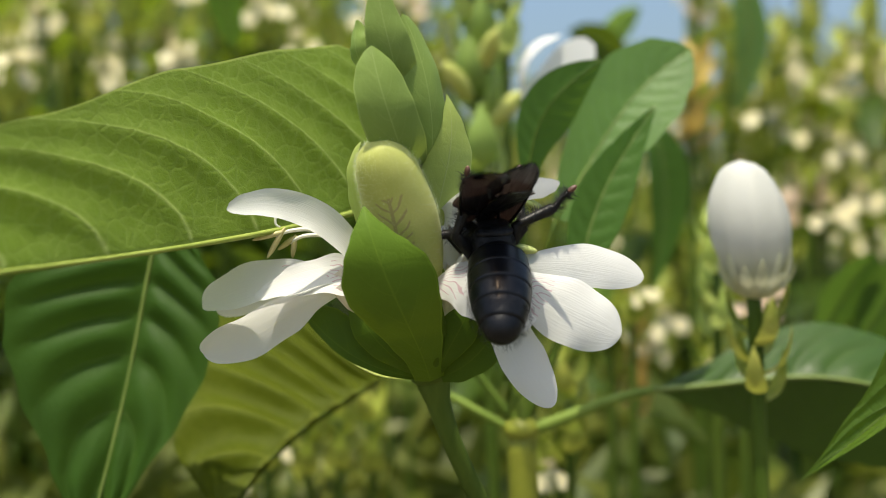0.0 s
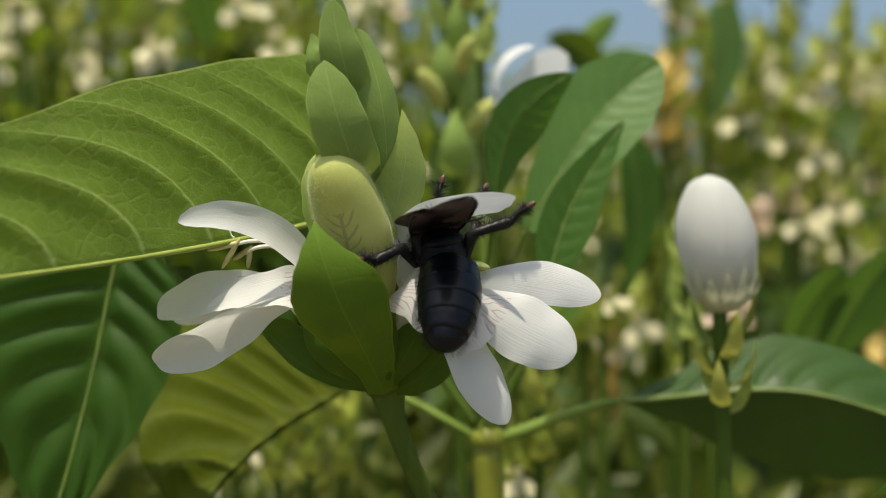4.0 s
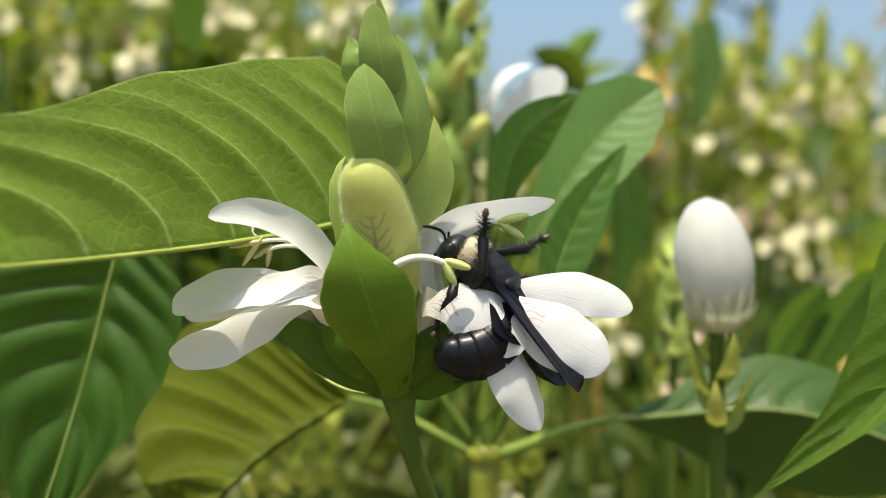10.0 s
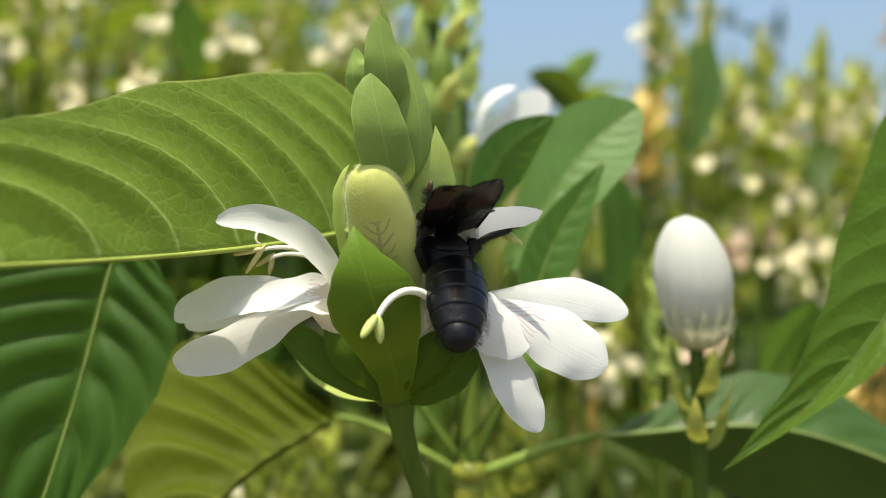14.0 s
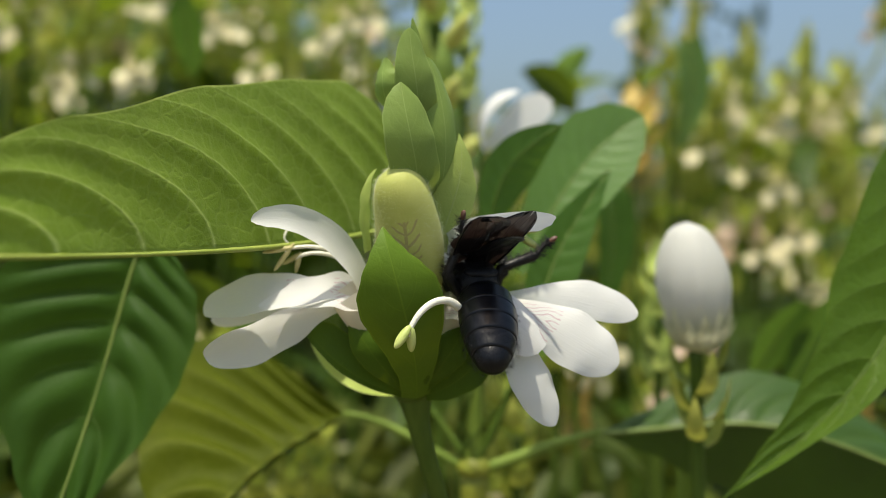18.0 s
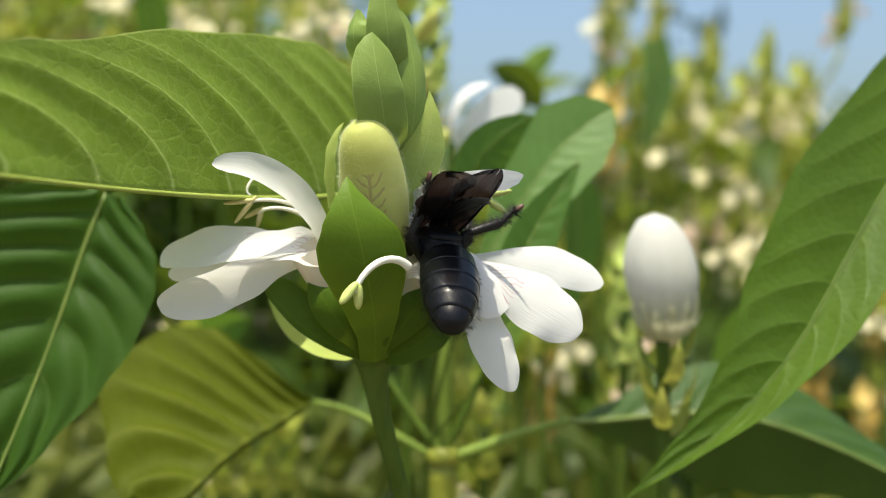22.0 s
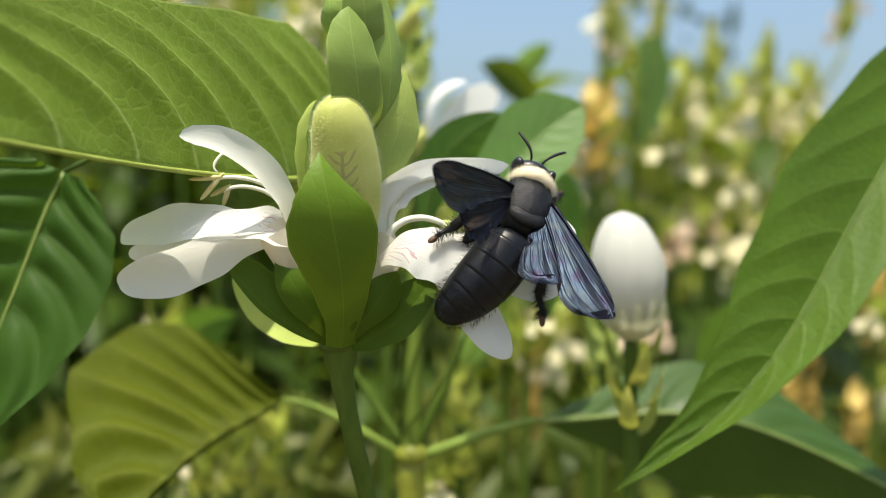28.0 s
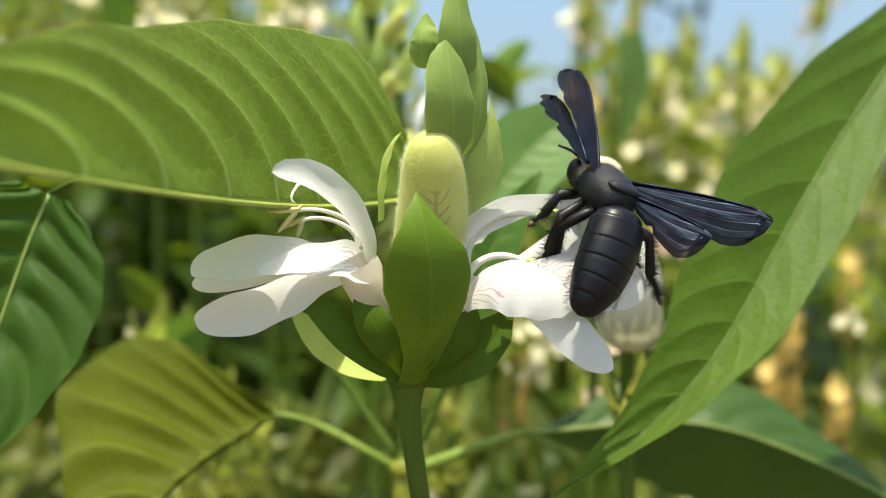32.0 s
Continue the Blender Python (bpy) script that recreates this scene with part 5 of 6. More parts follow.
wings = []
for k, nm in enumerate(("left_wing", "right_wing")):
    w = part(nm, wing_mesh(18.5, 2.8, 4.3, 3 + k, 0.9), M_WING, bee, "smoky blue-black forewing with frayed tip")
    bm = wing_mesh(11.5, 1.9, 4.0, 8 + k, 1.2)
    bmesh.ops.transform(bm, matrix=Matrix.Translation((1.0, -1.5, -0.3)) @ Matrix.Rotation(radians(-15), 4, "Z"), verts=bm.verts)
    part("hindwing", bm, M_WING, w, "torn hindwing")
    wings.append(w)


def leg_mesh(scale, hairy, seed):
    """A leg that reaches out along +x, its knee up along +z."""
    r = random.Random(seed)
    P = [Vector(p) * scale for p in ((0, 0, 0), (1.0, 0, 0.5), (3.6, 0, 2.0), (4.0, 0, 1.8), (7.4, 0, 0.1), (7.8, 0, -0.1), (9.2, 0.1, 0.0), (10.6, 0.3, -0.3))]
    bm = tube(P, [0.5, 0.66, 0.74, 0.55, 0.70, 0.42, 0.27, 0.18], 10)
    sp = []
    for k in range(hairy):
        u = r.random() ** 0.8
        x = 2.0 + u * 8.2
        i = max(j for j in range(len(P) - 1) if P[j].x / scale <= x)
        c = P[i].lerp(P[i + 1], (x * scale - P[i].x) / max(1e-6, P[i + 1].x - P[i].x))
        a = r.uniform(0, 6.283)
        d = Vector((0.5, math.cos(a), math.sin(a)))
        sp.append((c + Vector((0, math.cos(a), math.sin(a))) * (0.35 if x < 7.6 else 0.16), d))
    hairs(bm, sp, 1.35 * scale, r, 0.045, 0.35)
    return bm, P[-1]


LEGS = {}
for nm, at, sc, hy in (("front_leg", (1.8, 2.6, -2.3), 0.72, 220), ("middle_leg", (2.3, 0.2, -2.4), 1.02, 420), ("hind_leg", (2.2, -2.4, -2.0), 1.08, 560)):
    for sx, tag in ((-1, "L"), (1, "R")):
        bm, tip = leg_mesh(sc, hy, len(LEGS) + 31)
        lg = part(nm, bm, M_BEE_LEG, bee, "bristly black leg")
        part("foot", orb(tip, (1, 0, -0.2), 0.7 * sc, 0.42, 0.36), M_FOOT, lg, "rust-brown foot")
        LEGS[nm[0].upper() + tag] = (lg, Vector((at[0] * sx, at[1], at[2])), sx)

# ------------------------------------------------------------------ what moves
BEE_ROWS = [
    (0, (6.67, -8.70, 19.51), (-0.20, 0.93, 0.32), (0.00, -0.33, 0.94), (-0.02, -0.87, -0.49), (-0.05, -0.68, -0.73), (0.00, -0.93, 0.35), (0.05, -0.93, 0.35)),
    (1, (6.17, -8.70, 19.81), (-0.20, 0.93, 0.32), (0.00, -0.33, 0.94), (-0.02, -0.87, -0.49), (-0.05, -0.68, -0.73), (0.00, -0.93, 0.35), (0.05, -0.93, 0.35)),
    (2, (7.67, -8.70, 19.21), (-0.20, 0.93, 0.32), (0.00, -0.33, 0.94), (-0.02, -0.87, -0.49), (-0.05, -0.68, -0.73), (0.00, -0.93, 0.35), (0.05, -0.93, 0.35)),
    (3, (5.37, -8.70, 19.41), (-0.20, 0.93, 0.32), (0.00, -0.33, 0.94), (-0.02, -0.87, -0.49), (-0.05, -0.68, -0.73), (0.00, -0.93, 0.35), (0.05, -0.93, 0.35)),
    (3.5, (5.97, -8.70, 20.31), (-0.20, 0.93, 0.32), (0.00, -0.33, 0.94), (-0.02, -0.87, -0.49), (-0.05, -0.68, -0.73), (0.00, -0.93, 0.35), (0.05, -0.93, 0.35)),
    (5.5, (8.40, -9.50, 19.90), (-0.80, 0.59, 0.02), (-0.25, -0.38, 0.89), (-0.20, -0.40, -0.90), (-0.75, -0.20, -0.60), (0.43, -0.80, -0.42), (0.09, -0.83, -0.55)),
    (6, (8.70, -9.50, 19.60), (-0.85, 0.51, 0.13), (-0.16, -0.48, 0.86), (-0.20, -0.40, -0.90), (-0.75, -0.20, -0.60), (0.37, -0.85, -0.37), (0.07, -0.84, -0.53)),
    (6.5, (8.70, -9.50, 18.90), (-0.75, 0.63, 0.22), (-0.04, -0.36, 0.93), (-0.10, -0.40, -0.90), (-0.80, -0.20, -0.50), (0.58, -0.66, -0.47), (0.23, -0.78, -0.58)),
    (7, (9.00, -9.50, 18.50), (-0.94, 0.07, 0.33), (0.24, -0.53, 0.81), (-0.25, -0.40, -0.85), (-0.98, -0.10, 0.10), (0.68, -0.61, -0.41), (0.52, -0.52, -0.68)),
    (8, (8.80, -9.50, 18.10), (-0.88, 0.08, 0.47), (0.40, -0.42, 0.81), (-0.20, -0.35, -0.88), (-0.98, -0.10, 0.25), (0.74, -0.27, -0.62), (0.58, -0.25, -0.77)),
    (9, (8.10, -9.50, 18.30), (-0.92, 0.10, 0.39), (0.31, -0.42, 0.85), (-0.15, -0.35, -0.90), (-0.98, -0.10, 0.25), (0.76, -0.28, -0.59), (0.63, -0.26, -0.73)),
    (10, (9.50, -9.50, 17.70), (-0.78, 0.11, 0.62), (0.53, -0.42, 0.74), (-0.10, -0.40, -0.90), (-0.97, -0.10, 0.25), (0.63, -0.30, -0.72), (0.46, -0.28, -0.84)),
    (10.5, (7.90, -9.50, 20.30), (-0.87, 0.11, 0.48), (0.41, -0.36, 0.84), (-0.15, -0.40, -0.90), (-0.97, -0.10, 0.15), (0.63, -0.62, -0.46), (0.77, 0.05, -0.64)),
    (11, (7.60, -9.50, 19.10), (-0.95, 0.25, 0.17), (0.13, -0.15, 0.98), (-0.20, -0.50, -0.85), (-0.95, -0.20, 0.00), (0.65, -0.68, -0.34), (0.86, 0.20, -0.47)),
    (12, (8.20, -9.50, 20.10), (-0.98, 0.12, 0.16), (0.14, -0.18, 0.97), (-0.20, -0.50, -0.85), (-0.95, -0.20, 0.00), (0.79, -0.28, -0.54), (0.78, -0.28, -0.56)),
    (13, (7.60, -9.50, 19.20), (-0.66, 0.75, 0.08), (0.13, 0.00, 0.99), (-0.20, -0.50, -0.85), (-0.90, -0.30, -0.20), (0.72, -0.67, -0.17), (0.84, 0.51, -0.16)),
    (13.5, (6.80, -9.50, 20.60), (-0.48, 0.85, 0.20), (0.17, -0.14, 0.98), (-0.15, -0.50, -0.85), (-0.80, -0.30, -0.50), (0.45, -0.89, 0.05), (0.51, 0.84, 0.19)),
    (14, (3.77, -8.70, 21.01), (-0.20, 0.93, 0.32), (0.00, -0.33, 0.94), (-0.02, -0.87, -0.49), (-0.05, -0.68, -0.73), (0.00, -0.93, 0.35), (0.05, -0.93, 0.35)),
    (14.5, (4.57, -8.70, 19.01), (-0.20, 0.93, 0.32), (0.00, -0.33, 0.94), (-0.02, -0.87, -0.49), (-0.05, -0.68, -0.73), (0.00, -0.93, 0.35), (0.05, -0.93, 0.35)),
    (16.5, (4.67, -8.70, 19.51), (-0.20, 0.93, 0.32), (0.00, -0.33, 0.94), (-0.02, -0.87, -0.49), (-0.05, -0.68, -0.73), (0.00, -0.93, 0.35), (0.05, -0.93, 0.35)),
    (17, (4.57, -8.70, 19.61), (-0.20, 0.93, 0.32), (0.00, -0.33, 0.94), (-0.02, -0.87, -0.49), (-0.05, -0.68, -0.73), (0.00, -0.93, 0.35), (0.05, -0.93, 0.35)),
    (17.5, (4.77, -8.70, 17.91), (-0.20, 0.93, 0.32), (0.00, -0.33, 0.94), (-0.02, -0.87, -0.49), (-0.05, -0.68, -0.73), (0.00, -0.93, 0.35), (0.05, -0.93, 0.35)),
    (18, (5.17, -8.70, 17.91), (-0.20, 0.93, 0.32), (0.00, -0.33, 0.94), (-0.02, -0.87, -0.49), (-0.05, -0.68, -0.73), (0.00, -0.93, 0.35), (0.05, -0.93, 0.35)),
    (18.5, (4.77, -8.70, 18.11), (-0.20, 0.93, 0.32), (0.00, -0.33, 0.94), (-0.02, -0.87, -0.49), (-0.05, -0.68, -0.73), (0.00, -0.93, 0.35), (0.05, -0.93, 0.35)),
    (19, (5.17, -8.70, 18.11), (-0.20, 0.93, 0.32), (0.00, -0.33, 0.94), (-0.02, -0.87, -0.49), (-0.05, -0.68, -0.73), (0.00, -0.93, 0.35), (0.05, -0.93, 0.35)),
    (19.5, (4.77, -8.70, 18.11), (-0.20, 0.93, 0.32), (0.00, -0.33, 0.94), (-0.02, -0.87, -0.49), (-0.05, -0.68, -0.73), (0.00, -0.93, 0.35), (0.05, -0.93, 0.35)),
    (20, (4.87, -8.70, 17.81), (-0.20, 0.93, 0.32), (0.00, -0.33, 0.94), (-0.02, -0.87, -0.49), (-0.05, -0.68, -0.73), (0.00, -0.93, 0.35), (0.05, -0.93, 0.35)),
    (20.5, (4.97, -8.70, 17.91), (-0.20, 0.93, 0.32), (0.00, -0.33, 0.94), (-0.02, -0.87, -0.49), (-0.05, -0.68, -0.73), (0.00, -0.93, 0.35), (0.05, -0.93, 0.35)),
    (21, (5.27, -8.70, 17.91), (-0.20, 0.93, 0.32), (0.00, -0.33, 0.94), (-0.02, -0.87, -0.49), (-0.05, -0.68, -0.73), (0.00, -0.93, 0.35), (0.05, -0.93, 0.35)),
    (22, (5.17, -8.70, 17.31), (-0.20, 0.93, 0.32), (0.00, -0.33, 0.94), (-0.02, -0.87, -0.49), (-0.05, -0.68, -0.73), (0.00, -0.93, 0.35), (0.05, -0.93, 0.35)),
    (23, (5.07, -8.70, 17.51), (-0.20, 0.93, 0.32), (0.00, -0.33, 0.94), (-0.02, -0.87, -0.49), (-0.05, -0.68, -0.73), (0.00, -0.93, 0.35), (0.05, -0.93, 0.35)),
    (23.5, (7.50, -9.00, 18.40), (-0.42, 0.66, 0.62), (0.12, -0.64, 0.76), (0.06, -0.56, -0.83), (-0.46, -0.24, -0.86), (-0.27, -0.96, -0.00), (-0.02, -0.99, -0.14)),
    (24, (7.10, -11.00, 19.10), (-0.47, 0.68, 0.56), (0.13, -0.58, 0.81), (0.00, -0.80, -0.60), (0.02, -0.50, -0.85), (-0.12, -0.93, -0.34), (-0.07, -0.93, -0.36)),
    (24.5, (8.00, -14.00, 20.50), (0.01, 0.62, 0.79), (0.31, -0.75, 0.59), (-0.44, -0.23, -0.87), (-0.76, 0.40, -0.51), (-0.02, -0.87, -0.49), (-0.18, -0.90, -0.40)),
    (26.5, (14.30, -17.00, 20.20), (0.88, 0.05, 0.10), (-0.10, -0.50, 0.86), (-0.50, 0.05, -0.86), (-0.20, -0.20, -0.95), (-0.94, -0.16, -0.30), (-0.80, 0.45, -0.30)),
    (27, (18.10, -17.00, 17.10), (0.92, 0.02, 0.15), (-0.20, -0.60, 0.77), (-0.70, -0.25, -0.66), (-0.48, -0.52, -0.70), (-0.96, 0.00, -0.28), (-0.44, -0.06, -0.90)),
    (27.5, (18.90, -17.00, 17.30), (0.82, 0.28, 0.36), (-0.20, -0.75, 0.63), (-0.70, -0.12, -0.70), (-0.50, -0.45, -0.74), (-0.70, -0.69, 0.17), (-0.24, -0.61, -0.75)),
    (28, (18.60, -15.00, 21.70), (0.22, 0.40, 0.89), (0.06, -0.92, 0.38), (-0.45, -0.12, -0.88), (-0.70, 0.20, -0.68), (-0.70, -0.71, -0.07), (0.30, -0.59, -0.75)),
    (28.5, (18.40, -15.00, 20.50), (0.12, 0.20, 0.97), (0.12, -0.97, 0.18), (-0.36, -0.05, -0.93), (-0.64, 0.06, -0.77), (-0.72, -0.63, -0.29), (0.43, -0.24, -0.87)),
    (29, (17.60, -15.00, 17.30), (0.02, 0.05, 0.99), (0.14, -0.99, 0.05), (-0.24, 0.08, -0.97), (-0.62, 0.05, -0.78), (-0.75, -0.66, 0.00), (0.28, -0.76, -0.58)),
    (29.5, (17.70, -15.00, 19.40), (-0.28, -0.00, 0.96), (0.12, -0.99, 0.03), (-0.26, 0.06, -0.96), (-0.86, 0.10, -0.51), (-0.41, -0.74, -0.54), (0.50, -0.29, -0.82)),
    (30, (19.20, -15.00, 22.00), (-0.20, -0.07, 0.98), (0.10, -0.99, -0.05), (-0.36, 0.12, -0.93), (-0.91, 0.12, -0.39), (-0.52, -0.45, -0.73), (0.40, -0.20, -0.90)),
    (30.5, (19.20, -15.00, 24.00), (-0.53, 0.02, 0.85), (0.18, -0.97, 0.14), (-0.18, 0.08, -0.98), (-0.91, 0.14, -0.39), (-0.50, -0.60, -0.60), (0.61, -0.27, -0.75)),
    (30.7, (17.50, -15.00, 27.00), (-0.86, 0.14, 0.48), (0.11, -0.89, 0.45), (0.03, 0.03, -1.00), (-0.91, 0.18, -0.37), (-0.39, -0.85, -0.34), (0.80, -0.31, -0.51)),
    (31, (16.20, -14.00, 27.80), (-0.44, 0.54, 0.72), (0.14, -0.75, 0.65), (-0.36, -0.20, -0.92), (-0.48, -0.10, -0.87), (0.16, 0.57, 0.80), (0.92, -0.40, -0.07)),
    (31.5, (15.70, -14.00, 29.00), (-0.40, 0.88, 0.24), (-0.10, -0.31, 0.95), (-0.20, -0.20, -0.95), (-0.40, -0.10, -0.90), (0.29, 0.57, 0.77), (0.89, -0.46, -0.07)),
    (32, (17.70, -14.00, 28.70), (-0.10, 0.86, 0.50), (0.18, -0.48, 0.86), (-0.20, -0.20, -0.95), (-0.45, -0.10, -0.88), (0.02, 0.55, 0.84), (0.80, -0.58, -0.15)),
]

# how the shoot sways: seconds, the place of its node and its turn
SHOOT_ROWS = [
    (0, -0.00031, 0.13853, 1.17338, 1.59, 1.57, -0.51),
    (0.5, -0.00060, 0.13927, 1.17317, 2.38, 1.81, -0.22),
    (1, -0.00107, 0.14013, 1.17331, 2.29, 1.55, -1.67),
    (1.5, -0.00086, 0.13817, 1.17356, 2.08, 1.79, -0.37),
    (2, -0.00022, 0.13931, 1.17413, 2.36, 2.56, -0.26),
    (2.5, 0.00006, 0.14019, 1.17432, 1.67, 2.02, -0.06),
    (3, 0.00001, 0.13683, 1.17421, 1.87, 2.29, 0.24),
    (3.5, -0.00157, 0.13737, 1.17321, 2.07, 1.48, -1.55),
    (5.5, -0.00117, 0.14188, 1.17412, 2.21, 2.81, -1.43),
    (6, -0.00053, 0.14101, 1.17388, 2.39, 1.72, 0.65),
    (6.5, -0.00088, 0.14052, 1.17427, 2.65, 2.66, 0.32),
    (7, -0.00122, 0.14072, 1.17452, 2.25, 3.03, -0.36),
    (7.5, -0.00097, 0.14075, 1.17534, 1.85, 2.74, 0.48),
    (8, -0.00117, 0.13940, 1.17484, 2.12, 3.02, 0.07),
    (8.5, -0.00112, 0.13923, 1.17498, 2.06, 3.09, -0.28),
    (9, -0.00126, 0.13990, 1.17517, 1.80, 3.36, -0.43),
    (9.5, -0.00149, 0.13999, 1.17556, 1.98, 3.35, -0.45),
    (10, -0.00134, 0.13879, 1.17546, 1.68, 3.35, 0.11),
    (10.5, -0.00034, 0.14007, 1.17502, 2.18, 3.56, 0.86),
    (11, -0.00014, 0.13782, 1.17628, 1.74, 3.52, 1.68),
    (11.5, 0.00067, 0.13751, 1.17658, 2.53, 3.91, 2.43),
    (12, 0.00130, 0.13921, 1.17628, 0.82, 4.43, 1.96),
    (12.5, 0.00131, 0.13940, 1.17649, 0.39, 4.13, 2.92),
    (13, 0.00169, 0.14078, 1.17663, -0.18, 4.63, 1.95),
    (13.5, 0.00148, 0.13992, 1.17663, -0.16, 3.97, 2.15),
    (14, 0.00198, 0.13824, 1.17669, 0.51, 3.69, 3.35),
    (14.5, 0.00309, 0.13791, 1.17591, 1.26, 3.97, 4.83),
    (16.5, 0.00337, 0.14073, 1.17725, 0.15, 4.37, 4.34),
    (17, 0.00409, 0.14272, 1.17642, 0.30, 3.47, 3.90),
    (17.5, 0.00004, 0.13715, 1.17797, -0.45, 4.20, 2.21),
    (18, 0.00206, 0.13898, 1.17764, -1.03, 4.55, 3.49),
    (18.5, 0.00040, 0.13756, 1.17805, -0.68, 5.07, 2.58),
    (19, 0.00128, 0.13801, 1.17847, -0.82, 4.52, 3.08),
    (19.5, 0.00201, 0.13848, 1.17901, -1.57, 5.27, 3.80),
    (20, 0.00163, 0.13763, 1.17954, -2.03, 4.93, 3.41),
    (20.5, 0.00153, 0.13589, 1.17973, -1.84, 5.38, 3.91),
    (21, 0.00135, 0.13395, 1.18017, -2.45, 5.64, 4.49),
    (21.5, 0.00110, 0.13458, 1.18007, -2.47, 5.93, 3.55),
    (22, -0.00022, 0.13553, 1.18094, -2.50, 6.75, 2.35),
    (22.5, -0.00057, 0.13206, 1.18064, -2.20, 7.04, 2.47),
    (23, 0.00047, 0.13379, 1.18087, -2.48, 6.82, 2.80),
    (23.5, 0.00062, 0.13462, 1.18111, -2.85, 7.09, 2.87),
    (24, 0.00174, 0.13594, 1.18171, -2.92, 6.78, 4.32),
    (24.5, 0.00164, 0.13471, 1.18226, -3.65, 7.19, 4.85),
    (26.5, 0.00121, 0.13239, 1.18222, -3.50, 7.78, 4.75),
    (27, 0.00123, 0.13191, 1.18242, -3.49, 7.19, 5.61),
    (27.5, 0.00139, 0.13236, 1.18267, -3.67, 7.80, 5.21),
    (28, 0.00160, 0.13179, 1.18293, -3.57, 8.14, 5.70),
    (28.5, 0.00133, 0.13213, 1.18310, -3.70, 8.21, 5.34),
    (29, 0.00129, 0.13129, 1.18241, -3.25, 7.53, 5.47),
    (29.5, 0.00212, 0.13233, 1.18222, -2.85, 7.64, 6.33),
    (30, 0.00139, 0.13214, 1.18251, -2.93, 7.79, 5.37),
    (30.5, 0.00109, 0.13209, 1.18244, -3.29, 7.54, 5.42),
    (31, 0.00147, 0.13130, 1.18285, -3.52, 7.77, 5.80),
    (31.5, 0.00299, 0.13081, 1.18263, -3.30, 7.89, 7.39),
    (32, 0.01024, 0.12963, 1.18169, -1.85, 9.77, 10.09),
]


# legs by phase, ways in the world
LEG_WAYS = {
    "in": {"HL": (-0.12, -0.30, 0.94), "HR": (0.60, -0.15, 0.72), "MR": (0.22, 0.1, 0.95), "ML": (-0.75, -0.3, 0.25)},
    "side": {"ML": (0.12, -0.35, 0.92), "HL": (0.2, 0.8, -0.3), "HR": (0.95, -0.25, -0.05), "MR": (0.75, 0.1, 0.55), "FL": (-0.35, -0.3, -0.85)},
    "turn": {"HL": (0.55, -0.35, 0.85), "ML": (-0.7, 0.3, -0.3), "FL": (-0.8, -0.3, -0.35), "HR": (0.95, 0.0, 0.25), "MR": (0.80, 0.0, 0.5)},
    "out": {"HL": (-0.6, -0.4, 0.6), "MR": (0.3, -0.2, 0.9), "HR": (0.95, -0.2, 0.1)},
    "perch": {"HL": (-0.5, 0.5, -0.7), "HR": (0.15, -0.35, -0.92), "ML": (-0.85, -0.2, -0.5), "FL": (-0.80, 0.2, 0.30), "MR": (0.5, 0.4, -0.75)},
    "rise": {"HL": (-0.3, 0.5, -0.8), "HR": (0.55, -0.2, -0.8), "ML": (-0.45, 0.1, -0.9), "FL": (-0.75, 0.1, -0.6), "MR": (0.7, 0.3, -0.6)},
}
# which way each wing's upper face turns, by phase, in the world
WING_FACE = {
    "in": ((0.0, -0.5, -0.86), (0.0, 0.5, 0.86)),
    "side": ((-0.60, 0.45, -0.60), (0.60, -0.45, 0.60)),
    "turn": ((-0.3, 0.1, -1.0), (0.3, -0.1, 1.0)),
    "out": ((-0.2, 0.6, -0.7), (0.2, -0.6, 0.7)),
}
LEG_REST = {"F": (0.6, 0.7, -0.4), "M": (0.9, 0.0, -0.45), "H": (0.7, -0.65, -0.4)}


def phase(t):
    for end, name in ((4.5, "in"), (10.2, "side"), (13.8, "turn"), (23.7, "in"), (25, "out"), (30.8, "perch"), (99, "rise")):
        if t < end:
            return name


def axes(x, z):
    """A turn whose x axis is x and whose z axis lies as near z as can be."""
    x = Vector(x).normalized()
    z = Vector(z)
    z = z - x * z.dot(x)
    if z.length < 1e-3:
        z = x.orthogonal()
    z.normalize()
    y = z.cross(x)
    return Matrix((x, y, z)).transposed().to_4x4()


def eased(rows):
    """Halves the steps that turn too far."""
    out = [rows[0]]
    for t, m in rows[1:]:
        while out[-1][1].to_quaternion().rotation_difference(m.to_quaternion()).angle > radians(70) and t - out[-1][0] > 0.1:
            t0, m0 = out[-1]
            ang = m0.to_quaternion().rotation_difference(m.to_quaternion()).angle
            ang = min(ang, 2 * math.pi - ang)
            if ang < radians(70):
                break
            k = radians(60) / ang
            step = max(t0 + 1 / 30, t0 + (t - t0) * k)
            q = m0.to_quaternion().slerp(m.to_quaternion(), k)
            out.append((step, Matrix.LocRotScale(m0.translation.lerp(m.translation, k), q, None)))
        out.append((t, m))
    return out


def shoot_turn(t):
    """How the swaying shoot has moved at t, against its place at rest."""
    rows = SHOOT_ROWS
    k = max(0, min(len(rows) - 2, sum(r[0] <= t for r in rows) - 1))
    (t0, *a), (t1, *c) = rows[k], rows[k + 1]
    a, c, f = pose(*a), pose(*c), (t - t0) / (t1 - t0)
    return Matrix.LocRotScale(a.translation.lerp(c.translation, f), a.to_quaternion().slerp(c.to_quaternion(), f), None) @ Matrix.Translation(-NODE)


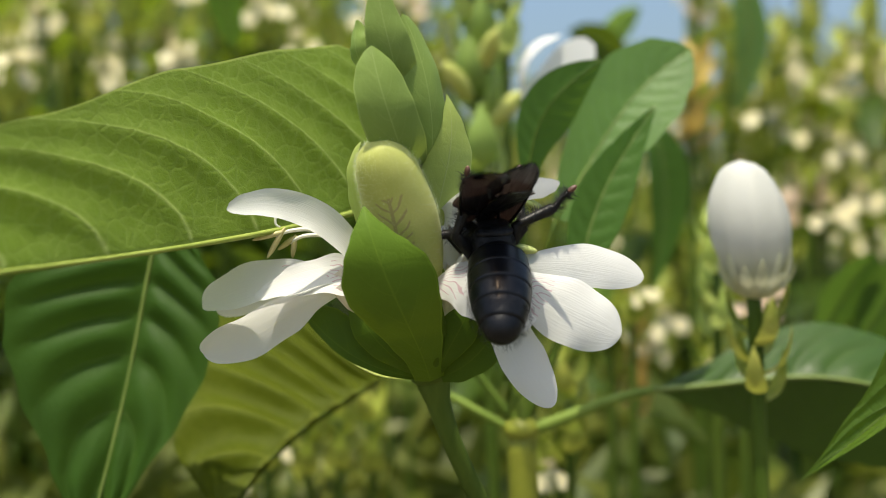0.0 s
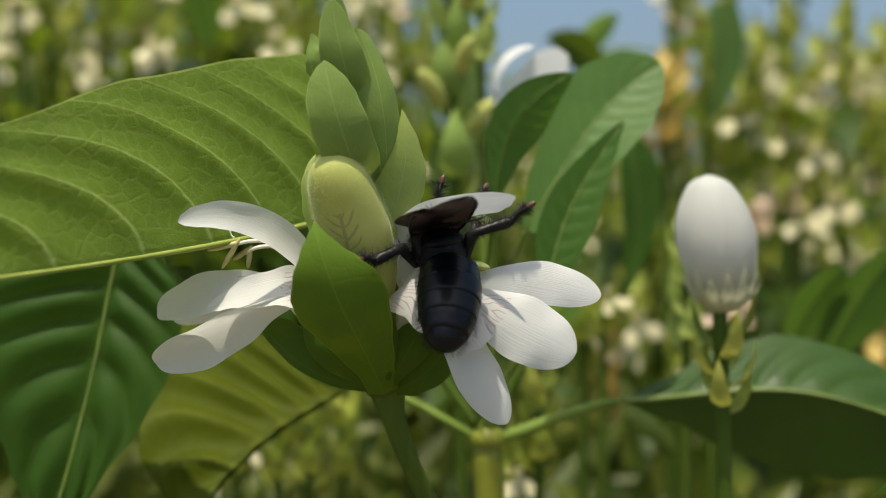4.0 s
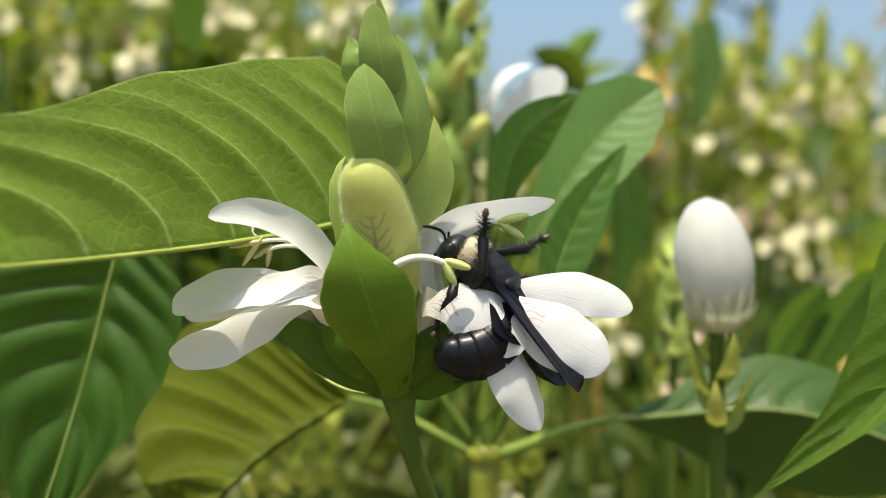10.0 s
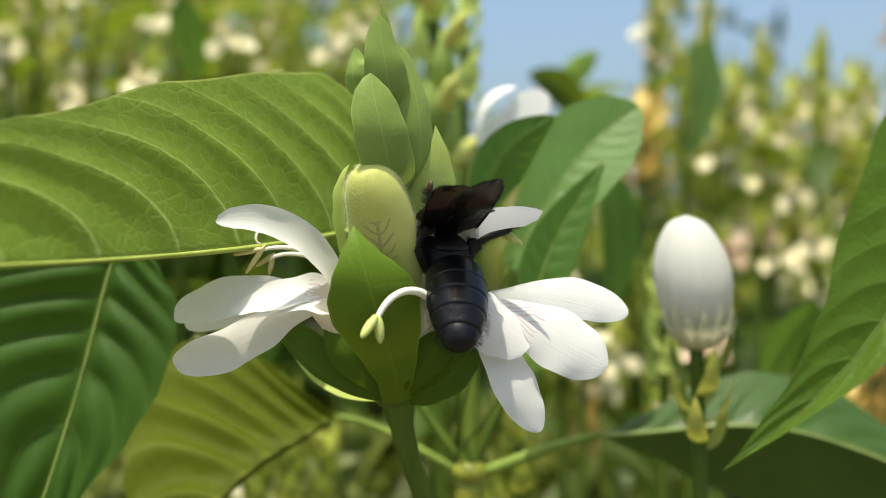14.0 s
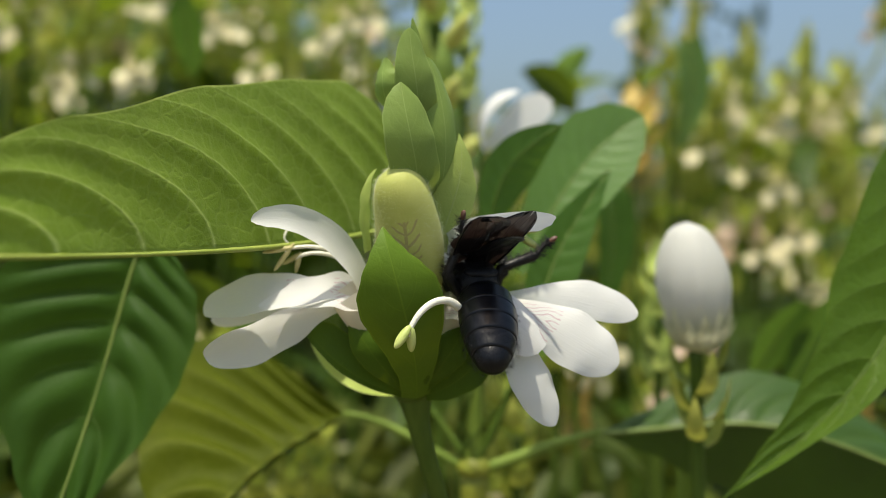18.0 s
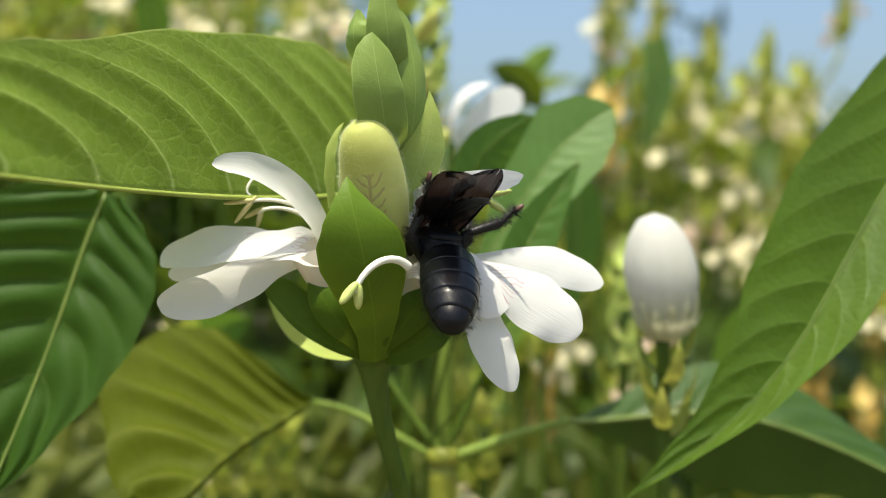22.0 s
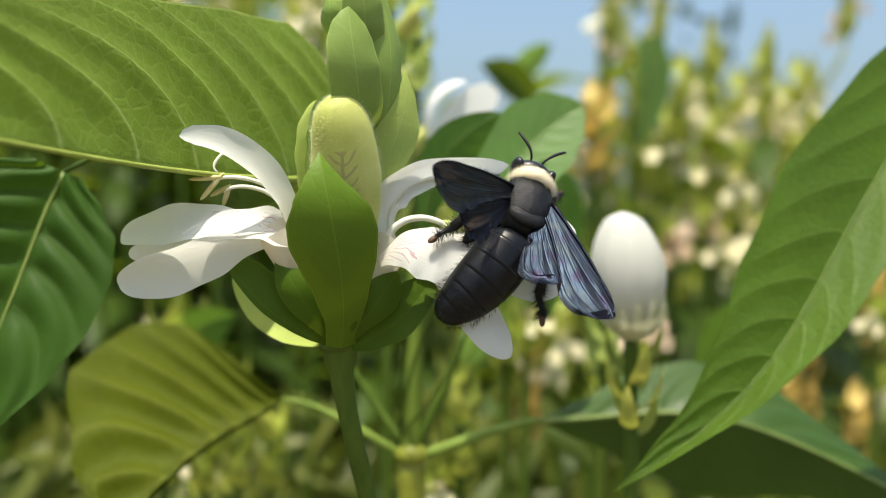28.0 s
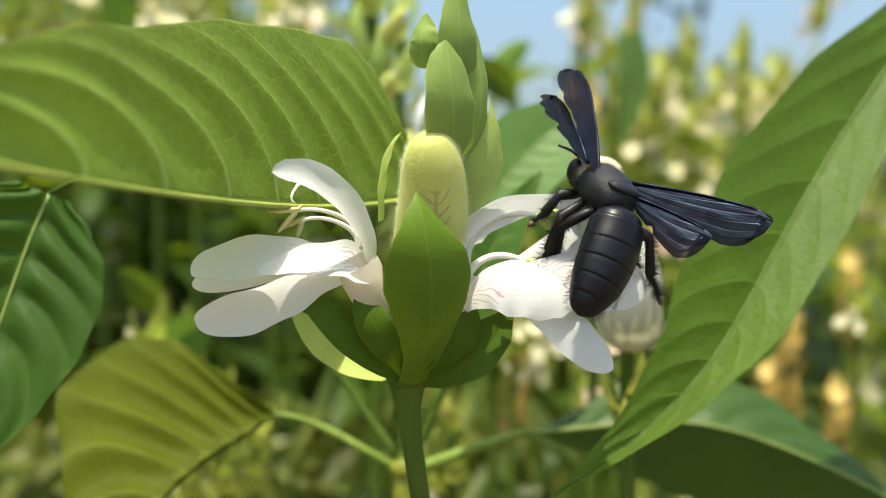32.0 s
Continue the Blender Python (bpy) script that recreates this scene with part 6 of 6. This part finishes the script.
def with_shoot(rows):
    """Rows of a thing that rides on the shoot: they follow its sway too."""
    out = []
    for t in sorted({r[0] for r in rows} | {r[0] for r in SHOOT_ROWS}):
        k = max(0, min(len(rows) - 2, sum(r[0] <= t for r in rows) - 1))
        (t0, a), (t1, c) = rows[k], rows[k + 1]
        f = (t - t0) / (t1 - t0)
        m = Matrix.LocRotScale(a.translation.lerp(c.translation, f), a.to_quaternion().slerp(c.to_quaternion(), f), None)
        out.append((t, shoot_turn(t) @ m))
    return out


def motions():
    body, seg_rows, wing_rows = [], [[] for _ in plates], [[], []]
    leg_rows = {k: [] for k in LEGS}
    for t, at, fw, up, a0, a1, wl, wr in BEE_ROWS:
        fw, up = Vector(fw).normalized(), Vector(up)
        up = (up - fw * up.dot(fw)).normalized()
        turn = Matrix((fw.cross(up), fw, up)).transposed()
        inv = turn.inverted()
        body.append((t, Matrix.Translation(NODE + Vector(at) * 0.001) @ turn.to_4x4()))
        # abdomen: a chain that bends from the waist to its tip
        d0, d1 = (inv @ Vector(a0)).normalized(), (inv @ Vector(a1)).normalized()
        p = Vector((0, -4.4, -0.6))
        for i, (ln, r) in enumerate(SEG):
            d = d0.lerp(d1, i / 5).normalized()
            q = Vector((0, -1, 0)).rotation_difference(d)
            seg_rows[i].append((t, Matrix.LocRotScale(p * 0.001, q, None)))
            p = p + d * ln
        for k, (w, sx) in enumerate(((wl, -1), (wr, 1))):
            x = (inv @ Vector(w)).normalized()
            if 5.4 < t < 6.7:
                face = Vector((0.55, -0.6, 0.5)) * sx
            elif phase(t) in WING_FACE:
                face = Vector(WING_FACE[phase(t)][k])
            else:
                # spread wide, upper face to the open side
                face = Vector((0.0, sx * -1.0, sx * 0.25)) if k or not 27.4 < t < 29.2 else Vector((-0.75, 0.62, 0.0))
            if k and 26.7 < t < 27.2:
                face = Vector((0.85, -0.5, -0.36))
            if not k and 29.8 < t < 30.6:
                face = Vector((0.6, 0.6, -0.53))
            m = axes(x, inv @ face)
            wing_rows[k].append((t, Matrix.Translation(Vector((2.6 * sx, 0.6, 1.7)) * 0.001) @ m))
        ways = LEG_WAYS[phase(t)]
        for k, (lg, hip, sx) in LEGS.items():
            if k in ways:
                x = inv @ Vector(ways[k])
            else:
                r = LEG_REST[k[0]]
                x = Vector((r[0] * sx, r[1], r[2]))
            leg_rows[k].append((t, Matrix.Translation(hip * 0.001) @ axes(x, Vector((0.5 * sx, 0, 0.9)))))
    walk(shoot, [(t, pose(*row)) for t, *row in SHOOT_ROWS])
    # the broad leaf rides on the shoot; the dark one does not follow its last jerk
    for ob, last in ((broad_leaf, 32), (dark_leaf, 31)):
        home = ob.matrix_basis.copy()
        walk(ob, [(t, shoot_turn(min(t, last)) @ home) for t, *row in SHOOT_ROWS])
    walk(bee, with_shoot(eased(body)))
    for ob, rows in zip(plates, seg_rows):
        walk(ob, eased(rows))
    for ob, rows in zip(wings, wing_rows):
        walk(ob, eased(rows))
    for k, rows in leg_rows.items():
        walk(LEGS[k][0], eased(rows))
    # the stamen that the bee drags out to its side
    rest = (Vector(STAMEN[3]) - STAMEN_FOOT).normalized()
    foot = tuple(STAMEN_FOOT)
    ways = [(0, foot, rest), (9.3, foot, rest), (10, (-3.6, -14.3, 16.4), (0.95, -0.08, 0.29)), (10.5, (-0.9, -11.6, 22.3), (0.30, -0.39, -0.70)), (11, (2.3, -11.6, 18.6), (0.15, -0.60, -0.62)), (12, (1.7, -12.6, 17.3), (0.50, -0.62, -0.52)), (13, (6.3, -10.6, 17.9), (-0.38, -0.74, -0.55)), (13.5, (7.5, -17.9, 16.7), (-0.89, -0.26, -0.17)), (14, (1.3, -17.1, 15.4), (-0.80, -0.47, -0.37)), (14.5, (1.4, -17.5, 14.7), (-0.80, -0.41, -0.44)), (17, (2.7, -17.3, 14.0), (-0.82, -0.44, -0.37)), (19, (1.3, -17.6, 13.9), (-0.77, -0.40, -0.51)), (20, (0.6, -17.7, 13.7), (-0.83, -0.39, -0.40)), (23, (1.5, -17.4, 13.1), (-0.75, -0.43, -0.50)), (23.5, (3.8, -17.9, 19.0), (-0.24, -0.26, -0.87)), (24.1, (2.9, -16.7, 18.5), (-0.14, -0.31, -0.84)), (24.5, (0.6, -9.5, 21.7), (0.28, -0.81, -0.52)), (26.5, foot, rest), (32, foot, rest)]
    rows = []
    for t, at, w in ways:
        q = rest.rotation_difference(Vector(w))
        rows.append((t, Matrix.Translation(Vector(at) * 0.001) @ q.to_matrix().to_4x4() @ Matrix.Translation(STAMEN_FOOT * -0.001)))
    for ob in (pulled, pulled_anther):
        walk(ob, eased(rows))
    # the lower lip gives way under the bee
    hinge = Vector((5.0, -8.0, 13.6)) * 0.001
    tilts = [(0, -2.4, 0, 0, 0), (3.5, -2.2, 0, 0, 0), (5.5, 0, 0, 0, 0), (24.5, 0, 0, 0, 0), (26.5, 0, 0, -11, 0), (28, 0, 0, -13, 0), (29, 0, 0, -15, 0), (30, 0, 0, -15, 0), (31, 0, 0, -19, 0), (32, 0, 0, -28, 0)]
    for ob in lip_lobes:
        walk(ob, [(t, Matrix.Translation(hinge) @ pose(x * 0.001, 0, 0, a, b, c) @ Matrix.Translation(-hinge)) for t, x, a, b, c in tilts])
    # the upper lip is pushed aside while the bee is inside
    root = Vector((3.1, -8.0, 13.8)) * 0.001
    turns = [(0, 5, -44), (2, 5, -44), (3.5, 4, -42), (5.5, 1, -22), (12, 0, -8), (13.5, 2, -30), (14.5, 4, -48), (23, 4, -48), (24, -3, -16), (26.5, 0, 0), (29, 0, 0), (30, 2, -16), (31, 1, -8), (32, 0, 0)]
    walk(right_lip, [(t, Matrix.Translation(root) @ pose(0, 0, 0, 0, b, c) @ Matrix.Translation(-root)) for t, b, c in turns])
    # the long leaf sways
    sway = [(0, 8.1, 0.5), (1, 4.9, -0.7), (2, 15.8, -2.1), (3, 11.8, -0.8), (3.5, 19.0, 0.5), (6, 34.8, -1.1), (7, 16.3, 1.1), (8, 15.3, 0.2), (9, 8.7, 1.5), (10, 8.6, 2.1), (11, 13.8, 1.6), (12, 19.0, 3.9), (13, 19.1, 6.5), (14, 5.4, 7.0), (14.5, 26.8, 6.6), (16.5, 5.8, 8.2), (17, -2.7, 7.8), (17.5, -0.8, 2.3), (18, 5.8, 2.2), (18.5, 6.2, 2.4), (19, -2.6, 0.1), (19.5, 1.5, 0.8), (20, -4.4, 4.6), (20.5, -1.6, 1.3), (21, 22.2, 0.6), (21.5, 7.1, 1.4), (22, -3.2, -0.8), (23, -0.1, 1.2), (24, 0.7, -0.9), (24.5, 8.1, -1.3), (26.5, -3.9, 1.0), (27, 2.4, 0.1), (28, 0.2, 0.0), (29, -6.5, 0.2), (30, -2.1, -0.1), (31, -8.5, -0.7), (32, -18.7, 1.7)]
    home = sway_leaf.location.copy()
    walk(sway_leaf, with_shoot([(t, Matrix.Translation(home + Vector((x, 0, z)) * 0.001)) for t, x, z in sway]))


motions()
